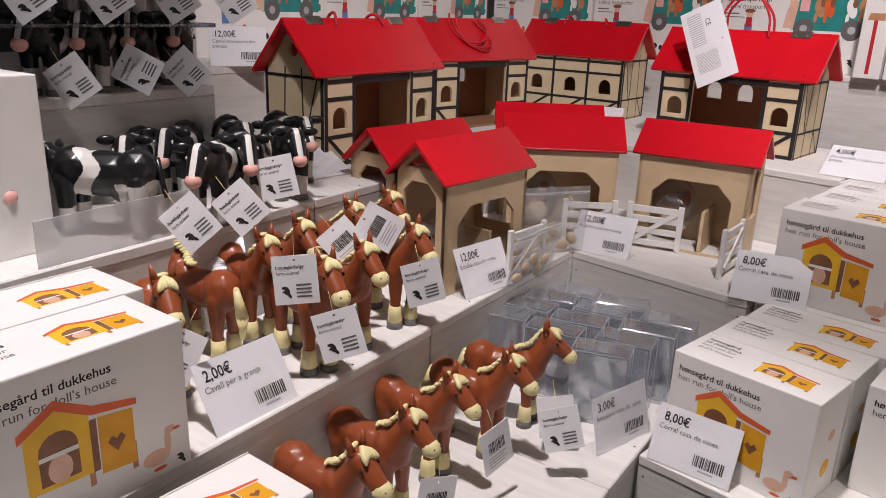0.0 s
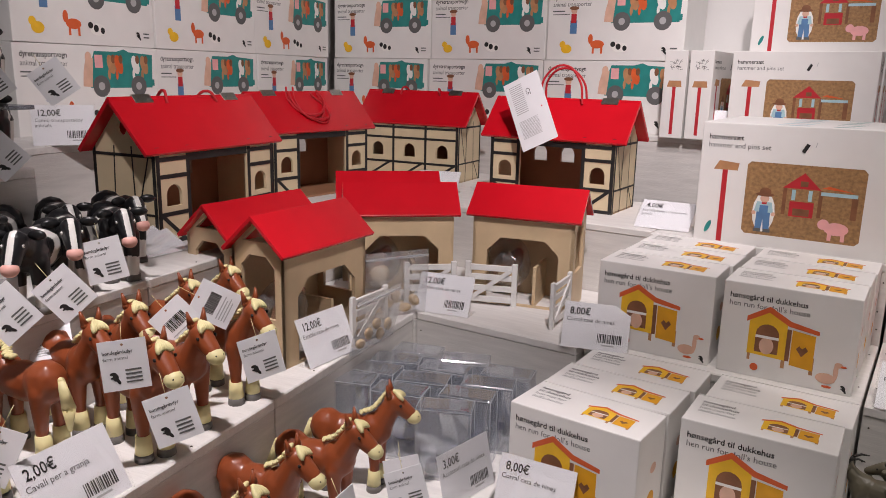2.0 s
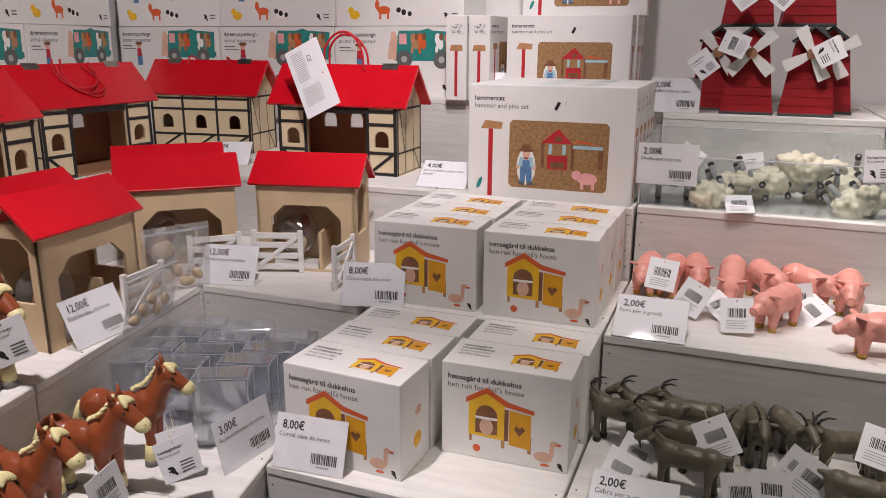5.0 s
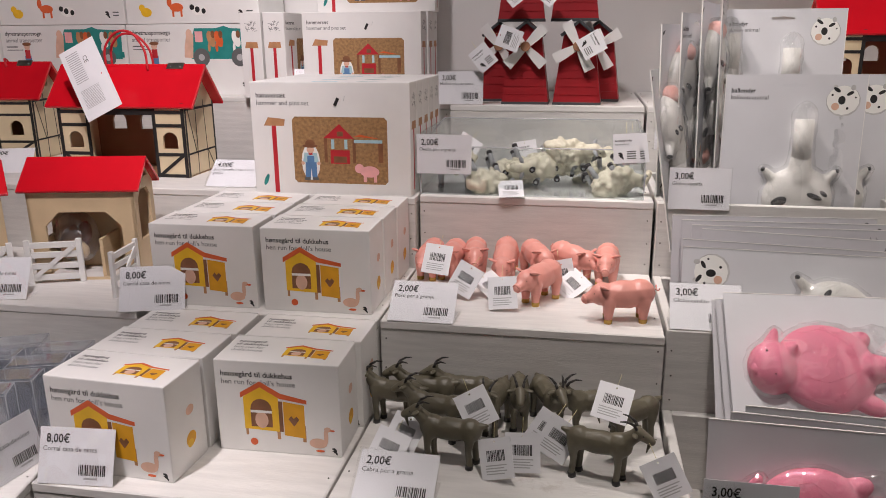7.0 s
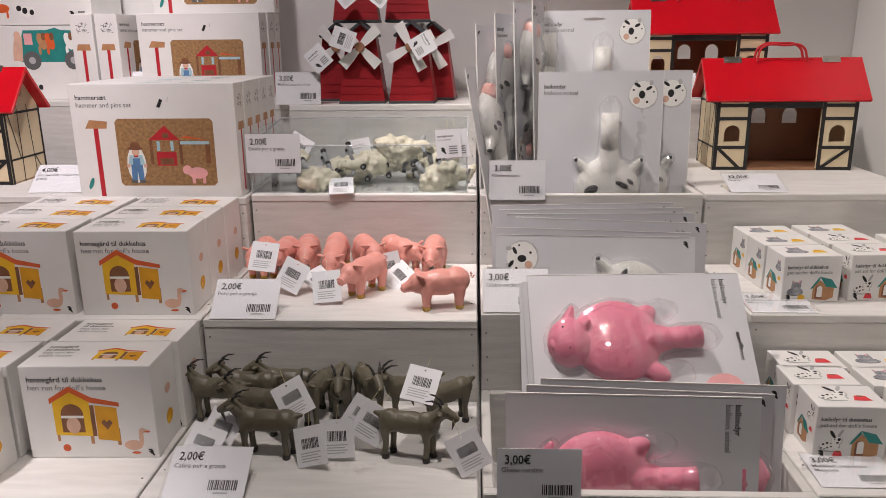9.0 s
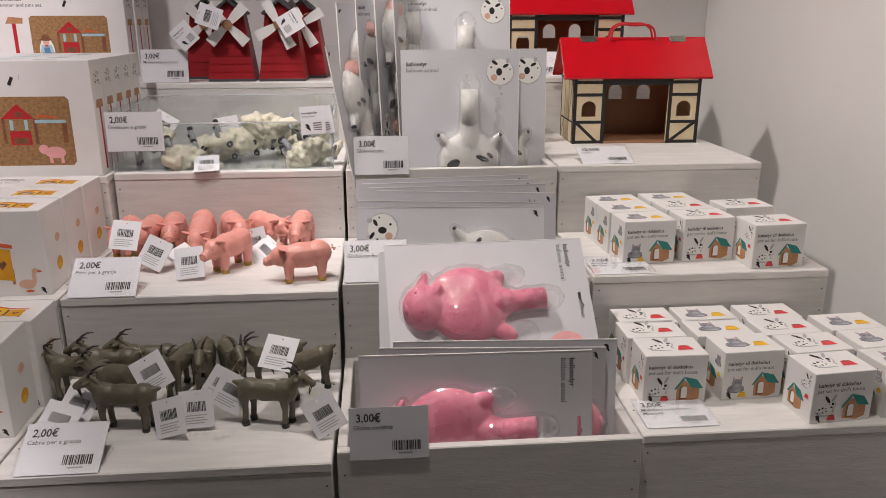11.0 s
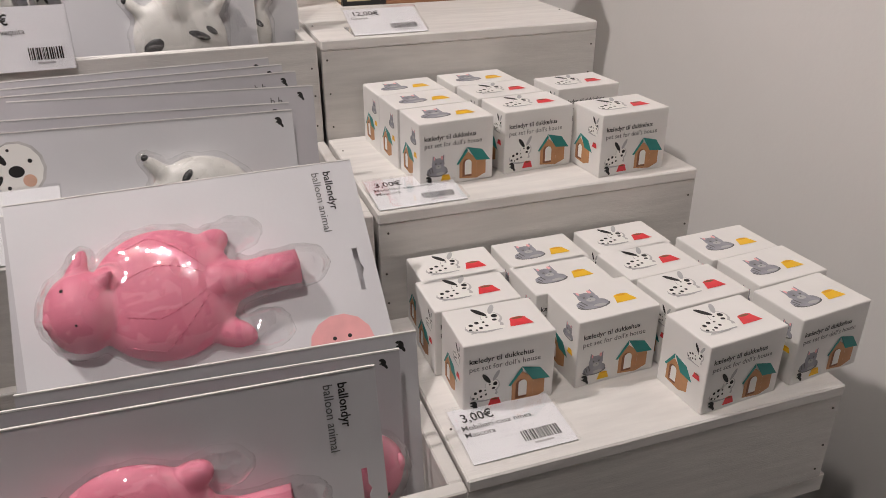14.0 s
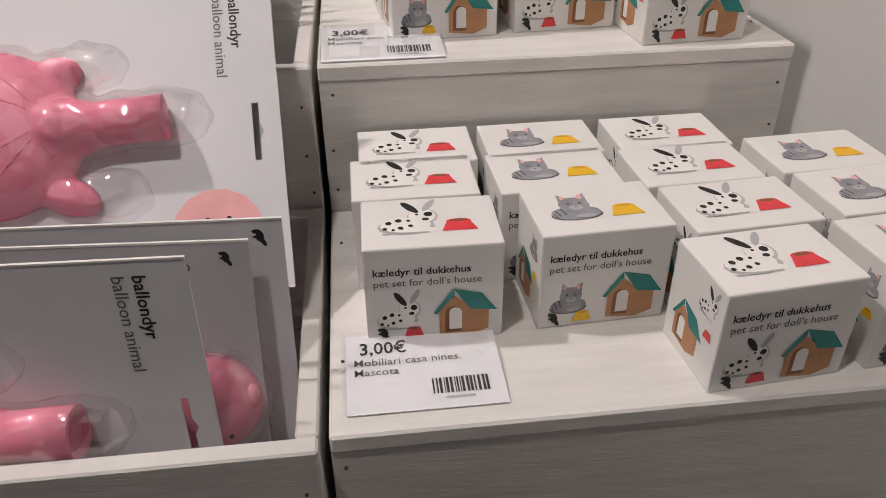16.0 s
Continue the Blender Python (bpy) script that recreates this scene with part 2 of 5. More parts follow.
def crate(x0, x1, y0, y1, z1, m=None, front="y", label="white painted wooden crate with worn edges", z0=0.762, tray=False):
    """A painted board crate; front says which side faces the shop. A tray is open at the top."""
    global NAIL_ME
    ob = thing("display_crate", label, "crate", m, group="white display crates")
    t = 0.014
    if tray:
        part("front_board", box_bm(x0, x1, y0, y0 + t, z0, z1, 0.0015), PAINT_SHADED, ob)
        part("side_board", box_bm(x0, x0 + t, y0 + t, y1, z0, z1, 0.0015), PAINT_SHADED, ob)
        part("side_board", box_bm(x1 - t, x1, y0 + t, y1, z0, z1, 0.0015), PAINT_SHADED, ob)
        part("back_board", box_bm(x0 + t, x1 - t, y1 - t, y1, z0, z1, 0.0015), PAINT_SHADED, ob)
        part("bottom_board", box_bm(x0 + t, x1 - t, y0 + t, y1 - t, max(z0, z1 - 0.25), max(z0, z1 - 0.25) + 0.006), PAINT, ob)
    else:
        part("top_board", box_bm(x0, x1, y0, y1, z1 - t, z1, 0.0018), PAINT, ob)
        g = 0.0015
        part("front_board", box_bm(x0, x1, y0 + g, y0 + t, z0, z1 - t, 0.001) if front == "y" else box_bm(x1 - t, x1 - g, y0, y1, z0, z1 - t, 0.001), PAINT_SHADED, ob)
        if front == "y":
            part("side_board", box_bm(x0 + g, x0 + t, y0 + t, y1, z0, z1 - t), PAINT_SHADED, ob)
            part("side_board", box_bm(x1 - t, x1 - g, y0 + t, y1, z0, z1 - t), PAINT_SHADED, ob)
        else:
            part("side_board", box_bm(x0, x1 - t, y0 + g, y0 + t, z0, z1 - t), PAINT_SHADED, ob)
            part("side_board", box_bm(x0, x1 - t, y1 - t, y1 - g, z0, z1 - t), PAINT_SHADED, ob)
    if NAIL_ME is None:
        bm = bmesh.new()
        bmesh.ops.create_cone(bm, cap_ends=True, segments=8, radius1=0.0016, radius2=0.0012, depth=0.0016)
        NAIL_ME = mesh_of(bm, "nail", NAIL)
    rnd = random.Random(int((x0 * 7 + y0 * 13 + z1 * 31) * 1000))
    for fx in (x0 + 0.009, x1 - 0.009):
        for dz in (0.03, 0.075, 0.115):
            if front == "y":
                part("nail", NAIL_ME, None, ob, "", pose(fx + rnd.uniform(-0.002, 0.002), y0 - 0.0001 + (0 if tray else g), z1 - dz + rnd.uniform(-0.006, 0.006), 90))
        if not tray:
            for f in (0.25, 0.8):
                part("nail", NAIL_ME, None, ob, "", pose(fx, y0 + (y1 - y0) * f, z1, rnd.uniform(-3, 3)))
    return ob


# back run, by columns
for x0, x1, rows in ((-0.285, 0.112, ((0.958, 1.262, T1), (1.264, 1.553, T2), (1.555, 1.89, T3))), (0.116, 0.55, ((0.985, 1.266, T1), (1.268, 1.578, T2), (1.58, 1.925, T3))),
                     (0.98, 1.398, ((1.016, 1.298, T1), (1.30, 1.576, T2), (1.578, 2.008, T3)))):
    for y0, y1, z in rows:
        crate(x0, x1, y0, y1, z)
for y0, y1, z in ((1.0, 1.296, 0.894), (1.298, 1.572, T2), (1.574, 1.90, T3)):
    crate(0.556, 0.974, y0, y1, z, tray=True, label="open white wooden tray crate full of carded toys")
crate(-0.60, -0.288, 1.242, 1.57, T2)
crate(-0.86, -0.288, 1.572, 1.9, T3)
crate(-0.862, -0.602, 1.236, 1.571, T2)
crate(-1.62, -0.862, 1.2, 2.1, T3)
crate(-1.9, -0.30, 2.102, 2.39, T4)
crate(-0.298, 0.112, 1.96, 2.39, T4)
crate(0.116, 0.55, 1.93, 2.39, T4)
crate(0.556, 0.974, 1.93, 2.39, T4)
crate(0.98, 1.398, 2.012, 2.39, T4)
# left wing
for y0, y1 in ((-1.15, -0.41), (-0.408, 0.012)):
    crate(0.002, 0.262, y0, y1, T1, WING, "x")
    crate(-0.203, 0.0, y0, y1, T2, WING, "x")
    back = -0.40 if y0 < -1 else -0.64
    crate(back, -0.205, y0, y1, T3, WING, "x")
    crate(-1.15, back - 0.002, y0, y1 if y0 < -1 else 0.7, T4, WING, "x")
table = thing("display_table", "white display table on grey steel legs under the crates", "table")
part("tabletop", box_bm(-0.29, 1.41, 1.021, 2.39, 0.735, 0.7605, 0.002), PAINT, table)
for x, y in ((1.30, 1.06), (1.36, 2.3), (-0.2, 1.06)):
    part("leg", box_bm(x - 0.032, x + 0.032, y - 0.025, y + 0.025, 0, 0.735, 0.003), METAL, table)
    bm = bmesh.new()
    bmesh.ops.create_cone(bm, cap_ends=True, segments=10, radius1=0.006, radius2=0.005, depth=0.006)
    part("bolt", bm, METAL, table, "", pose(x - 0.005, y - 0.028, 0.715, 90))
wing_table = thing("display_table", "white display table on grey steel legs under the crates", "table", WING)
part("tabletop", box_bm(-0.95, 0.262, -1.16, 0.0, 0.735, 0.7605, 0.002), PAINT, wing_table)
for x, y in ((0.22, -1.1), (-0.9, -1.1), (-0.9, -0.1)):
    part("leg", box_bm(x - 0.025, x + 0.025, y - 0.025, y + 0.025, 0, 0.735, 0.003), METAL, wing_table)

# ---- printed boxes ----
LOGO = [(BLACK, oval(0, 0.4, 0.35, 0.5)), (BLACK, oval(-0.25, 0.85, 0.4, 0.2)), (BLACK, oval(0.25, -0.1, 0.2, 0.45, turn=0.5)), (BLACK, oval(-0.35, 0.35, 0.25, 0.12))]


def carton(w, d, h, name, label, category, group):
    ob = thing(name, label, category, group=group)
    part("carton", box_bm(-w / 2, w / 2, -d / 2, d / 2, 0, h, 0.0016, 2), CARD, ob)
    return ob, faces_of(w, d, h)


def hen_house(s=1.0):
    """Yellow hen house with an open run, as printed: unit is one house width."""
    return [(TAN, rect(0.05, 0, 0.09, 0.2)), (TAN, rect(0.52, -0.04, 0.57, 0.2)), (TAN, rect(0.9, -0.06, 0.95, 0.2)), (YELLOW, [(0.04, 0.1), (0.56, 0.08), (0.56, 0.62), (0.3, 0.78), (0.04, 0.6)]),
            (BROWN, arch(0.14, 0.14, 0.46, 0.58)), (PEACH, oval(0.3, 0.25, 0.1, 0.13)), (PALE, rect(0.14, 0.36, 0.46, 0.4)), (BROWN, rect(0.56, 0.08, 0.62, 0.56)),
            (YELLOW_D, [(0.63, 0.03), (0.94, 0.0), (0.94, 0.52), (0.63, 0.56)]), (BROWN, [(0.78, 0.18), (0.7, 0.29), (0.74, 0.34), (0.78, 0.3), (0.82, 0.34), (0.86, 0.29)]),
            (ORANGE, [(0.0, 0.58), (0.3, 0.76), (0.58, 0.6), (0.98, 0.54), (0.98, 0.6), (0.6, 0.68), (0.3, 0.85), (0.0, 0.66)])]


DUCK = [(PEACH, oval(0.0, 0.0, 0.1, 0.06)), (PEACH, oval(0.09, 0.09, 0.025, 0.1)), (PEACH, oval(0.11, 0.17, 0.04, 0.03)), (ORANGE, oval(0.16, 0.16, 0.03, 0.012)), (ORANGE, oval(0.02, -0.09, 0.05, 0.015))]


def hen_box():
    w, d, h = 0.18, 0.088, 0.139
    ob, f = carton(w, d, h, "hen_run_box", "white cardboard box printed with a yellow toy hen house", "toy box", "hen run boxes")
    ink("printed_picture", moved(hen_house(), 0.036, 0.026, 0.098) + moved([(ORANGE, oval(0, 0, 0.035, 0.035))], 0.052, 0.016, 0.16) + moved(DUCK, 0.146, 0.02, 0.13) + moved(LOGO, 0.17, 0.007, 0.007), ob, f["front"])
    txt("hønsegård til dukkehus", 0.0112, BLACK, ob, f["front"], 0.009, 0.1155, True)
    txt("hen run for doll's house", 0.0112, DARK, ob, f["front"], 0.009, 0.1035)
    ink("printed_picture", moved(hen_house(), 0.088, 0.02, 0.072, 0.05), ob, f["top"])
    for i, (s, b) in enumerate((("hønsegård", True), ("til dukkehus", True), ("hen run for", False), ("doll's house", False))):
        txt(s, 0.0098, BLACK if b else DARK, ob, f["top"], 0.012, 0.064 - 0.0105 * i, b)
    ink("printed_picture", moved([(YELLOW_D, oval(0, 0, 0.1, 0.09)), (PEACH, oval(0.02, 0.35, 0.08, 0.06)), (YELLOW, oval(-0.02, -0.05, 0.06, 0.05))], 0.05, 0.04, 0.12), ob, f["right"])
    part("lid_flap", box_bm(-w / 2 + 0.001, w / 2 - 0.001, d / 2 - 0.0012, d / 2 + 0.0002, h - 0.012, h + 0.0012), CARD, ob)
    return ob


def scatter(first, poses):
    first.matrix_basis = poses[0]
    return [first] + [copy_thing(first, m) for m in poses[1:]]


hens = [(-0.182, 1.036, T1, -3), (-0.178, 1.127, T1, -1), (-0.172, 1.217, T1, 0.5), (0.015, 1.128, T1, 1.5), (0.022, 1.218, T1, 0),
        (-0.186, 1.330, T2, 1), (-0.182, 1.4195, T2, 0), (-0.184, 1.5085, T2, 0), (0.007, 1.330, T2, 1), (0.008, 1.4195, T2, 0), (0.010, 1.5085, T2, 0)]
hen_poses = [pose(x, y, z, 0, 0, r) for x, y, z, r in hens]
hen_poses += [pose(-0.492, 0.347, T2, 0, 0, 97), pose(-0.582, 0.357, T2, 0, 0, 98), pose(-0.38, 0.400, T1, 0, 0, 96), pose(-0.290, 0.385, T1, 0, 0, 99)]
scatter(hen_box(), hen_poses)


def hammer_box():
    w, d, h = 0.312, 0.056, 0.212
    ob, f = carton(w, d, h, "hammer_set_box", "white cardboard box printed with a hammer and cork board", "toy box", "hammer set boxes")
    s = [(CORK, [(0.088, 0.022), (0.262, 0.022), (0.268, 0.028), (0.268, 0.142), (0.262, 0.148), (0.088, 0.148), (0.082, 0.142), (0.082, 0.028)]),
         (RED, bar(0.045, 0.0, 0.045, 0.135, 0.009)), (TAN, [(0.025, 0.13), (0.066, 0.13), (0.068, 0.143), (0.034, 0.146)]),
         (RED, [(0.143, 0.108), (0.203, 0.108), (0.175, 0.135)]), (BROWN, rect(0.144, 0.062, 0.15, 0.108)), (BROWN, rect(0.2, 0.062, 0.206, 0.108)),
         (RED, rect(0.156, 0.06, 0.194, 0.086)), (BROWN, rect(0.162, 0.062, 0.188, 0.074)), (PALEBLUE, rect(0.158, 0.088, 0.164, 0.106)), (PALEBLUE, rect(0.184, 0.088, 0.19, 0.106)),
         (BROWN, rect(0.17, 0.112, 0.182, 0.121)), (ORANGE, [(0.203, 0.112), (0.255, 0.108), (0.215, 0.116)]), (PALEBLUE, rect(0.203, 0.1, 0.258, 0.106)), (BROWN, rect(0.25, 0.064, 0.259, 0.1)),
         (PINKP, oval(0.232, 0.046, 0.019, 0.011)), (PINKP, oval(0.212, 0.052, 0.009, 0.009)), (PINKP, rect(0.22, 0.026, 0.226, 0.04)), (PINKP, rect(0.24, 0.026, 0.246, 0.04)),
         (PALE, oval(0.116, 0.062, 0.0185, 0.035)), (BLUE, [(0.104, 0.03), (0.114, 0.03), (0.116, 0.05), (0.118, 0.03), (0.128, 0.03), (0.127, 0.066), (0.105, 0.066)]), (DARK, rect(0.102, 0.027, 0.114, 0.033)), (DARK, rect(0.118, 0.027, 0.13, 0.033)),
         (PALEBLUE, [(0.1, 0.062), (0.132, 0.062), (0.128, 0.08), (0.104, 0.08)]), (BLUE, rect(0.109, 0.058, 0.123, 0.074)), (RED, rect(0.112, 0.076, 0.12, 0.081)), (PEACH, oval(0.116, 0.086, 0.0075, 0.007)), (PEACH, oval(0.1, 0.06, 0.0035)), (PEACH, oval(0.132, 0.06, 0.0035)), (BROWN, oval(0.116, 0.093, 0.0155, 0.0035)), (BROWN, oval(0.116, 0.098, 0.0095, 0.007)),
         (BLACK, bar(0.168, 0.169, 0.175, 0.183, 0.006)), (GREY, bar(0.186, 0.178, 0.188, 0.187, 0.001)), (TEAL, oval(0.024, 0.026, 0.004, 0.012, turn=-0.4))]
    ink("printed_picture", s, ob, f["front"])
    txt("hammersæt", 0.0125, BLACK, ob, f["front"], 0.012, 0.183, True)
    txt("hammer and pins set", 0.0125, DARK, ob, f["front"], 0.012, 0.169)
    ink("printed_picture", [(PALEBLUE, rect(0.12, 0.012, 0.17, 0.024)), (TEAL, oval(0.225, 0.03, 0.022, 0.006, turn=0.3)), (GREY, rect(0.13, 0.03, 0.165, 0.034))], ob, f["top"])
    side = [(RED, bar(0.028, 0.01, 0.028, 0.13, 0.008)), (TAN, [(0.01, 0.125), (0.046, 0.125), (0.044, 0.14), (0.014, 0.14)])]
    rr = random.Random(5)
    for _ in range(26):
        a, x, y = rr.uniform(0, 3.14), 0.028 + rr.uniform(-0.011, 0.011), 0.178 + rr.uniform(-0.012, 0.012)
        side.append((DARK, bar(x, y, x + 0.008 * math.cos(a), y + 0.008 * math.sin(a), 0.0009)))
    for s in ("right", "left"):
        ink("printed_picture", side[:2], ob, f[s])
        tagged(ink("printed_pins", side[2:], ob, f[s]), kind="stuff")
    return ob


ham = [pose(-0.051, 1.56 + 0.029 + 0.0575 * i, T3, 0, 0, (-0.6, 0.4, 0, 0.5, 0)[i]) for i in range(5)]
ham += [pose(-0.14, 2.13, T4, 0, 0, -2), pose(-0.135, 2.19, T4, 0, 0, -1), pose(-0.135, 2.25, T4), pose(-0.12, 2.2, T4 + 0.213, 0, 0, 1)]
ham += [pose(-0.36, 2.23, T4, 0, 0, 90), pose(-0.422, 2.23, T4, 0, 0, 90)]
scatter(hammer_box(), ham)


def truck_box():
    w, d, h = 0.385, 0.17, 0.187
    ob, f = carton(w, d, h, "animal_transporter_box", "white cardboard box printed with a teal toy animal truck", "toy box", "animal transporter boxes")
    s = [(TEAL, [(0.185, 0.096), (0.368, 0.096), (0.372, 0.172), (0.30, 0.176), (0.285, 0.182), (0.262, 0.176), (0.2, 0.176), (0.19, 0.15)]), (PEACH, [(0.165, 0.1), (0.19, 0.098), (0.196, 0.16), (0.176, 0.162), (0.168, 0.13)]), (PEACH, oval(0.183, 0.162, 0.009, 0.012)), (PINKP, rect(0.2, 0.14, 0.222, 0.168))]
    for x, mt in ((0.246, TAN), (0.268, ORANGE), (0.318, PALE), (0.345, TAN)):
        s += [(mt, oval(x, 0.148, 0.011, 0.022, turn=0.3)), (BROWN, oval(x + 0.006, 0.16, 0.006, 0.01)), (mt, oval(x - 0.007, 0.126, 0.004, 0.012))]
    s += [(DARK, oval(0.215, 0.1, 0.024)), (DARK, oval(0.325, 0.1, 0.024)), (GREY, oval(0.215, 0.1, 0.009)), (GREY, oval(0.325, 0.1, 0.009)), (TEAL, rect(0.36, 0.1, 0.375, 0.115))]
    s += [(BLUE, rect(0.068, 0.07, 0.088, 0.105)), (RED, rect(0.07, 0.098, 0.086, 0.122)), (PEACH, oval(0.078, 0.13, 0.009)), (BROWN, oval(0.078, 0.137, 0.014, 0.005))]
    s += [(ORANGE, oval(0.15, 0.042, 0.02, 0.011)), (ORANGE, oval(0.13, 0.056, 0.007, 0.013)), (ORANGE, rect(0.136, 0.018, 0.142, 0.04)), (ORANGE, rect(0.16, 0.018, 0.166, 0.04))]
    s += [(YELLOW, oval(0.06, 0.03, 0.016, 0.012)), (YELLOW, oval(0.048, 0.042, 0.009)), (PALE, oval(0.215, 0.034, 0.022, 0.013)), (BLACK, oval(0.21, 0.036, 0.007, 0.008)), (BLACK, oval(0.228, 0.032, 0.006, 0.007)), (BLACK, oval(0.195, 0.042, 0.007))]
    ink("printed_picture", s + moved(LOGO, 0.335, 0.022, 0.012) + [(DARK, rect(0.35, 0.022, 0.368, 0.025)), (DARK, rect(0.35, 0.03, 0.368, 0.033))], ob, f["front"])
    txt("dyretransportvogn", 0.0165, BLACK, ob, f["front"], 0.014, 0.16, True, squeeze=0.92)
    txt("animal transporter", 0.0165, DARK, ob, f["front"], 0.014, 0.142, squeeze=0.92)
    ink("printed_picture", [(DARK, rect(0.014, 0.128, 0.05, 0.131)), (DARK, rect(0.014, 0.12, 0.065, 0.122))], ob, f["front"], "tiny unreadable print")
    ink("printed_picture", [(TAN, oval(0.09, 0.12, 0.022, 0.012)), (TAN, oval(0.11, 0.135, 0.008, 0.013)), (PALE, oval(0.06, 0.06, 0.02, 0.013)), (DARK, oval(0.05, 0.065, 0.005)), (YELLOW, oval(0.12, 0.05, 0.01))], ob, f["left"])
    return ob


trucks = []
for lvl in range(3):
    z = T4 + 0.188 * lvl
    for i in range(3):
        trucks.append(pose(-1.408 + 0.39 * i + 0.006 * lvl, 2.245, z, 0, 0, (-1, 0.5, 0)[(i + lvl) % 3]))
    for i in range(3):
        p = Vector((-1.60, 2.15, 0)) + Vector((0.174, -0.985, 0)) * (0.21 + 0.39 * i) + Vector((-0.985, -0.174, 0)) * 0.09
        trucks.append(pose(p.x, p.y, z, 0, 0, 90 + 10 + (1, -1, 0)[(i + lvl) % 3]))
scatter(truck_box(), trucks)


SHADE = surf("soft_grey_print", (0.5, 0.49, 0.48), 0.6, 0.2, 60)


def dog():
    """A spotted dog lying down, seen half from the front."""
    return [(SHADE, oval(-0.01, -0.03, 0.35, 0.19)), (SHADE, oval(0.2, 0.19, 0.19, 0.19)), (PALE, oval(-0.02, 0.01, 0.31, 0.17)), (PALE, oval(0.19, 0.21, 0.165, 0.165)), (PALE, oval(0.14, -0.12, 0.2, 0.07)), (BLACK, oval(0.05, 0.42, 0.055, 0.17, turn=0.6)), (GREY, oval(0.29, 0.46, 0.05, 0.16, turn=-0.5)),
            (BLACK, oval(0.27, 0.24, 0.055)), (BLACK, oval(0.13, 0.24, 0.022)), (BLACK, oval(0.23, 0.12, 0.045, 0.034)), (BLACK, oval(-0.22, 0.06, 0.04)), (BLACK, oval(-0.08, -0.06, 0.034)), (BLACK, oval(-0.1, 0.11, 0.04)), (BLACK, oval(0.04, -0.02, 0.03)), (BLACK, oval(-0.27, -0.07, 0.03)),
            (BLACK, oval(-0.17, -0.1, 0.022)), (BLACK, oval(0.02, 0.1, 0.024)), (GREY, rect(-0.3, -0.2, 0.26, -0.17))]


def cat():
    """A grey striped cat lying down."""
    return [(DARK, oval(0.0, -0.07, 0.33, 0.13)), (CATGREY, oval(0.0, -0.02, 0.32, 0.16)), (CATGREY, oval(0.03, 0.18, 0.2, 0.18)), (CATGREY, [(-0.15, 0.24), (-0.13, 0.45), (0.0, 0.32)]), (CATGREY, [(0.08, 0.32), (0.22, 0.45), (0.22, 0.22)]), (PINKP, oval(0.15, 0.36, 0.035, 0.06)), (PINKP, oval(-0.08, 0.36, 0.025, 0.05)),
            (DARK, bar(-0.25, 0.06, -0.2, -0.08, 0.025)), (DARK, bar(-0.17, 0.1, -0.13, -0.06, 0.025)), (DARK, bar(-0.28, -0.02, -0.25, -0.12, 0.02)), (DARK, oval(-0.04, 0.2, 0.025)), (DARK, oval(0.11, 0.2, 0.025)), (GREY, oval(0.04, 0.1, 0.09, 0.06)), (DARK, oval(0.04, 0.12, 0.018, 0.012)), (GREY, oval(0.1, -0.11, 0.13, 0.045))]


def bowl(m):
    return [(m, [(-0.2, -0.1), (0.2, -0.1), (0.13, 0.1), (-0.13, 0.1)]), (m, oval(0, 0.1, 0.14, 0.05)), (BROWN if m is REDBOWL else YELLOW_D, oval(0, 0.11, 0.1, 0.03))]


def kennel():
    return [(TAN, [(-0.3, -0.35), (0.15, -0.4), (0.15, 0.1), (-0.08, 0.3), (-0.3, 0.08)]), (BROWN, arch(-0.22, -0.33, 0.02, 0.12)), (PALE, arch(-0.16, -0.28, 0.02, 0.1)), (TAN, [(0.15, -0.4), (0.4, -0.3), (0.4, 0.1), (0.15, 0.1)]),
            (TEAL, [(-0.1, 0.42), (0.3, 0.32), (0.52, 0.02), (0.14, 0.06)]), (TEAL, [(-0.1, 0.42), (-0.38, 0.02), (-0.33, 0.0), (-0.08, 0.32)])]


def pet_box(is_dog):
    w, d, h = 0.096, 0.067, 0.079
    ob, f = carton(w, d, h, "pet_set_box", "small white cardboard box printed with a " + ("spotted dog and red bowl" if is_dog else "grey cat and yellow bowl"), "toy box", "pet set boxes")
    pet, bw = (dog(), REDBOWL) if is_dog else (cat(), YELLOW)
    ink("printed_picture", moved(pet, 0.032, 0.029, 0.058) + moved(bowl(bw), 0.068, 0.025, 0.062), ob, f["top"])
    ink("printed_picture", moved(pet, 0.022, 0.02, 0.042) + moved(bowl(bw), 0.033, 0.008, 0.036) + moved(kennel(), 0.066, 0.023, 0.05) + moved(LOGO, 0.012, 0.006, 0.0075), ob, f["front"])
    txt("kæledyr til dukkehus", 0.0082, BLACK, ob, f["front"], 0.006, 0.0575, True, squeeze=0.98)
    txt("pet set for doll's house", 0.0082, DARK, ob, f["front"], 0.006, 0.0485, squeeze=0.98)
    for side in ("left", "right"):
        ink("printed_picture", moved(kennel(), 0.026, 0.026, 0.045) + moved(pet, 0.048, 0.056, 0.03) + moved(bowl(bw), 0.054, 0.038, 0.026), ob, f[side])
    return ob


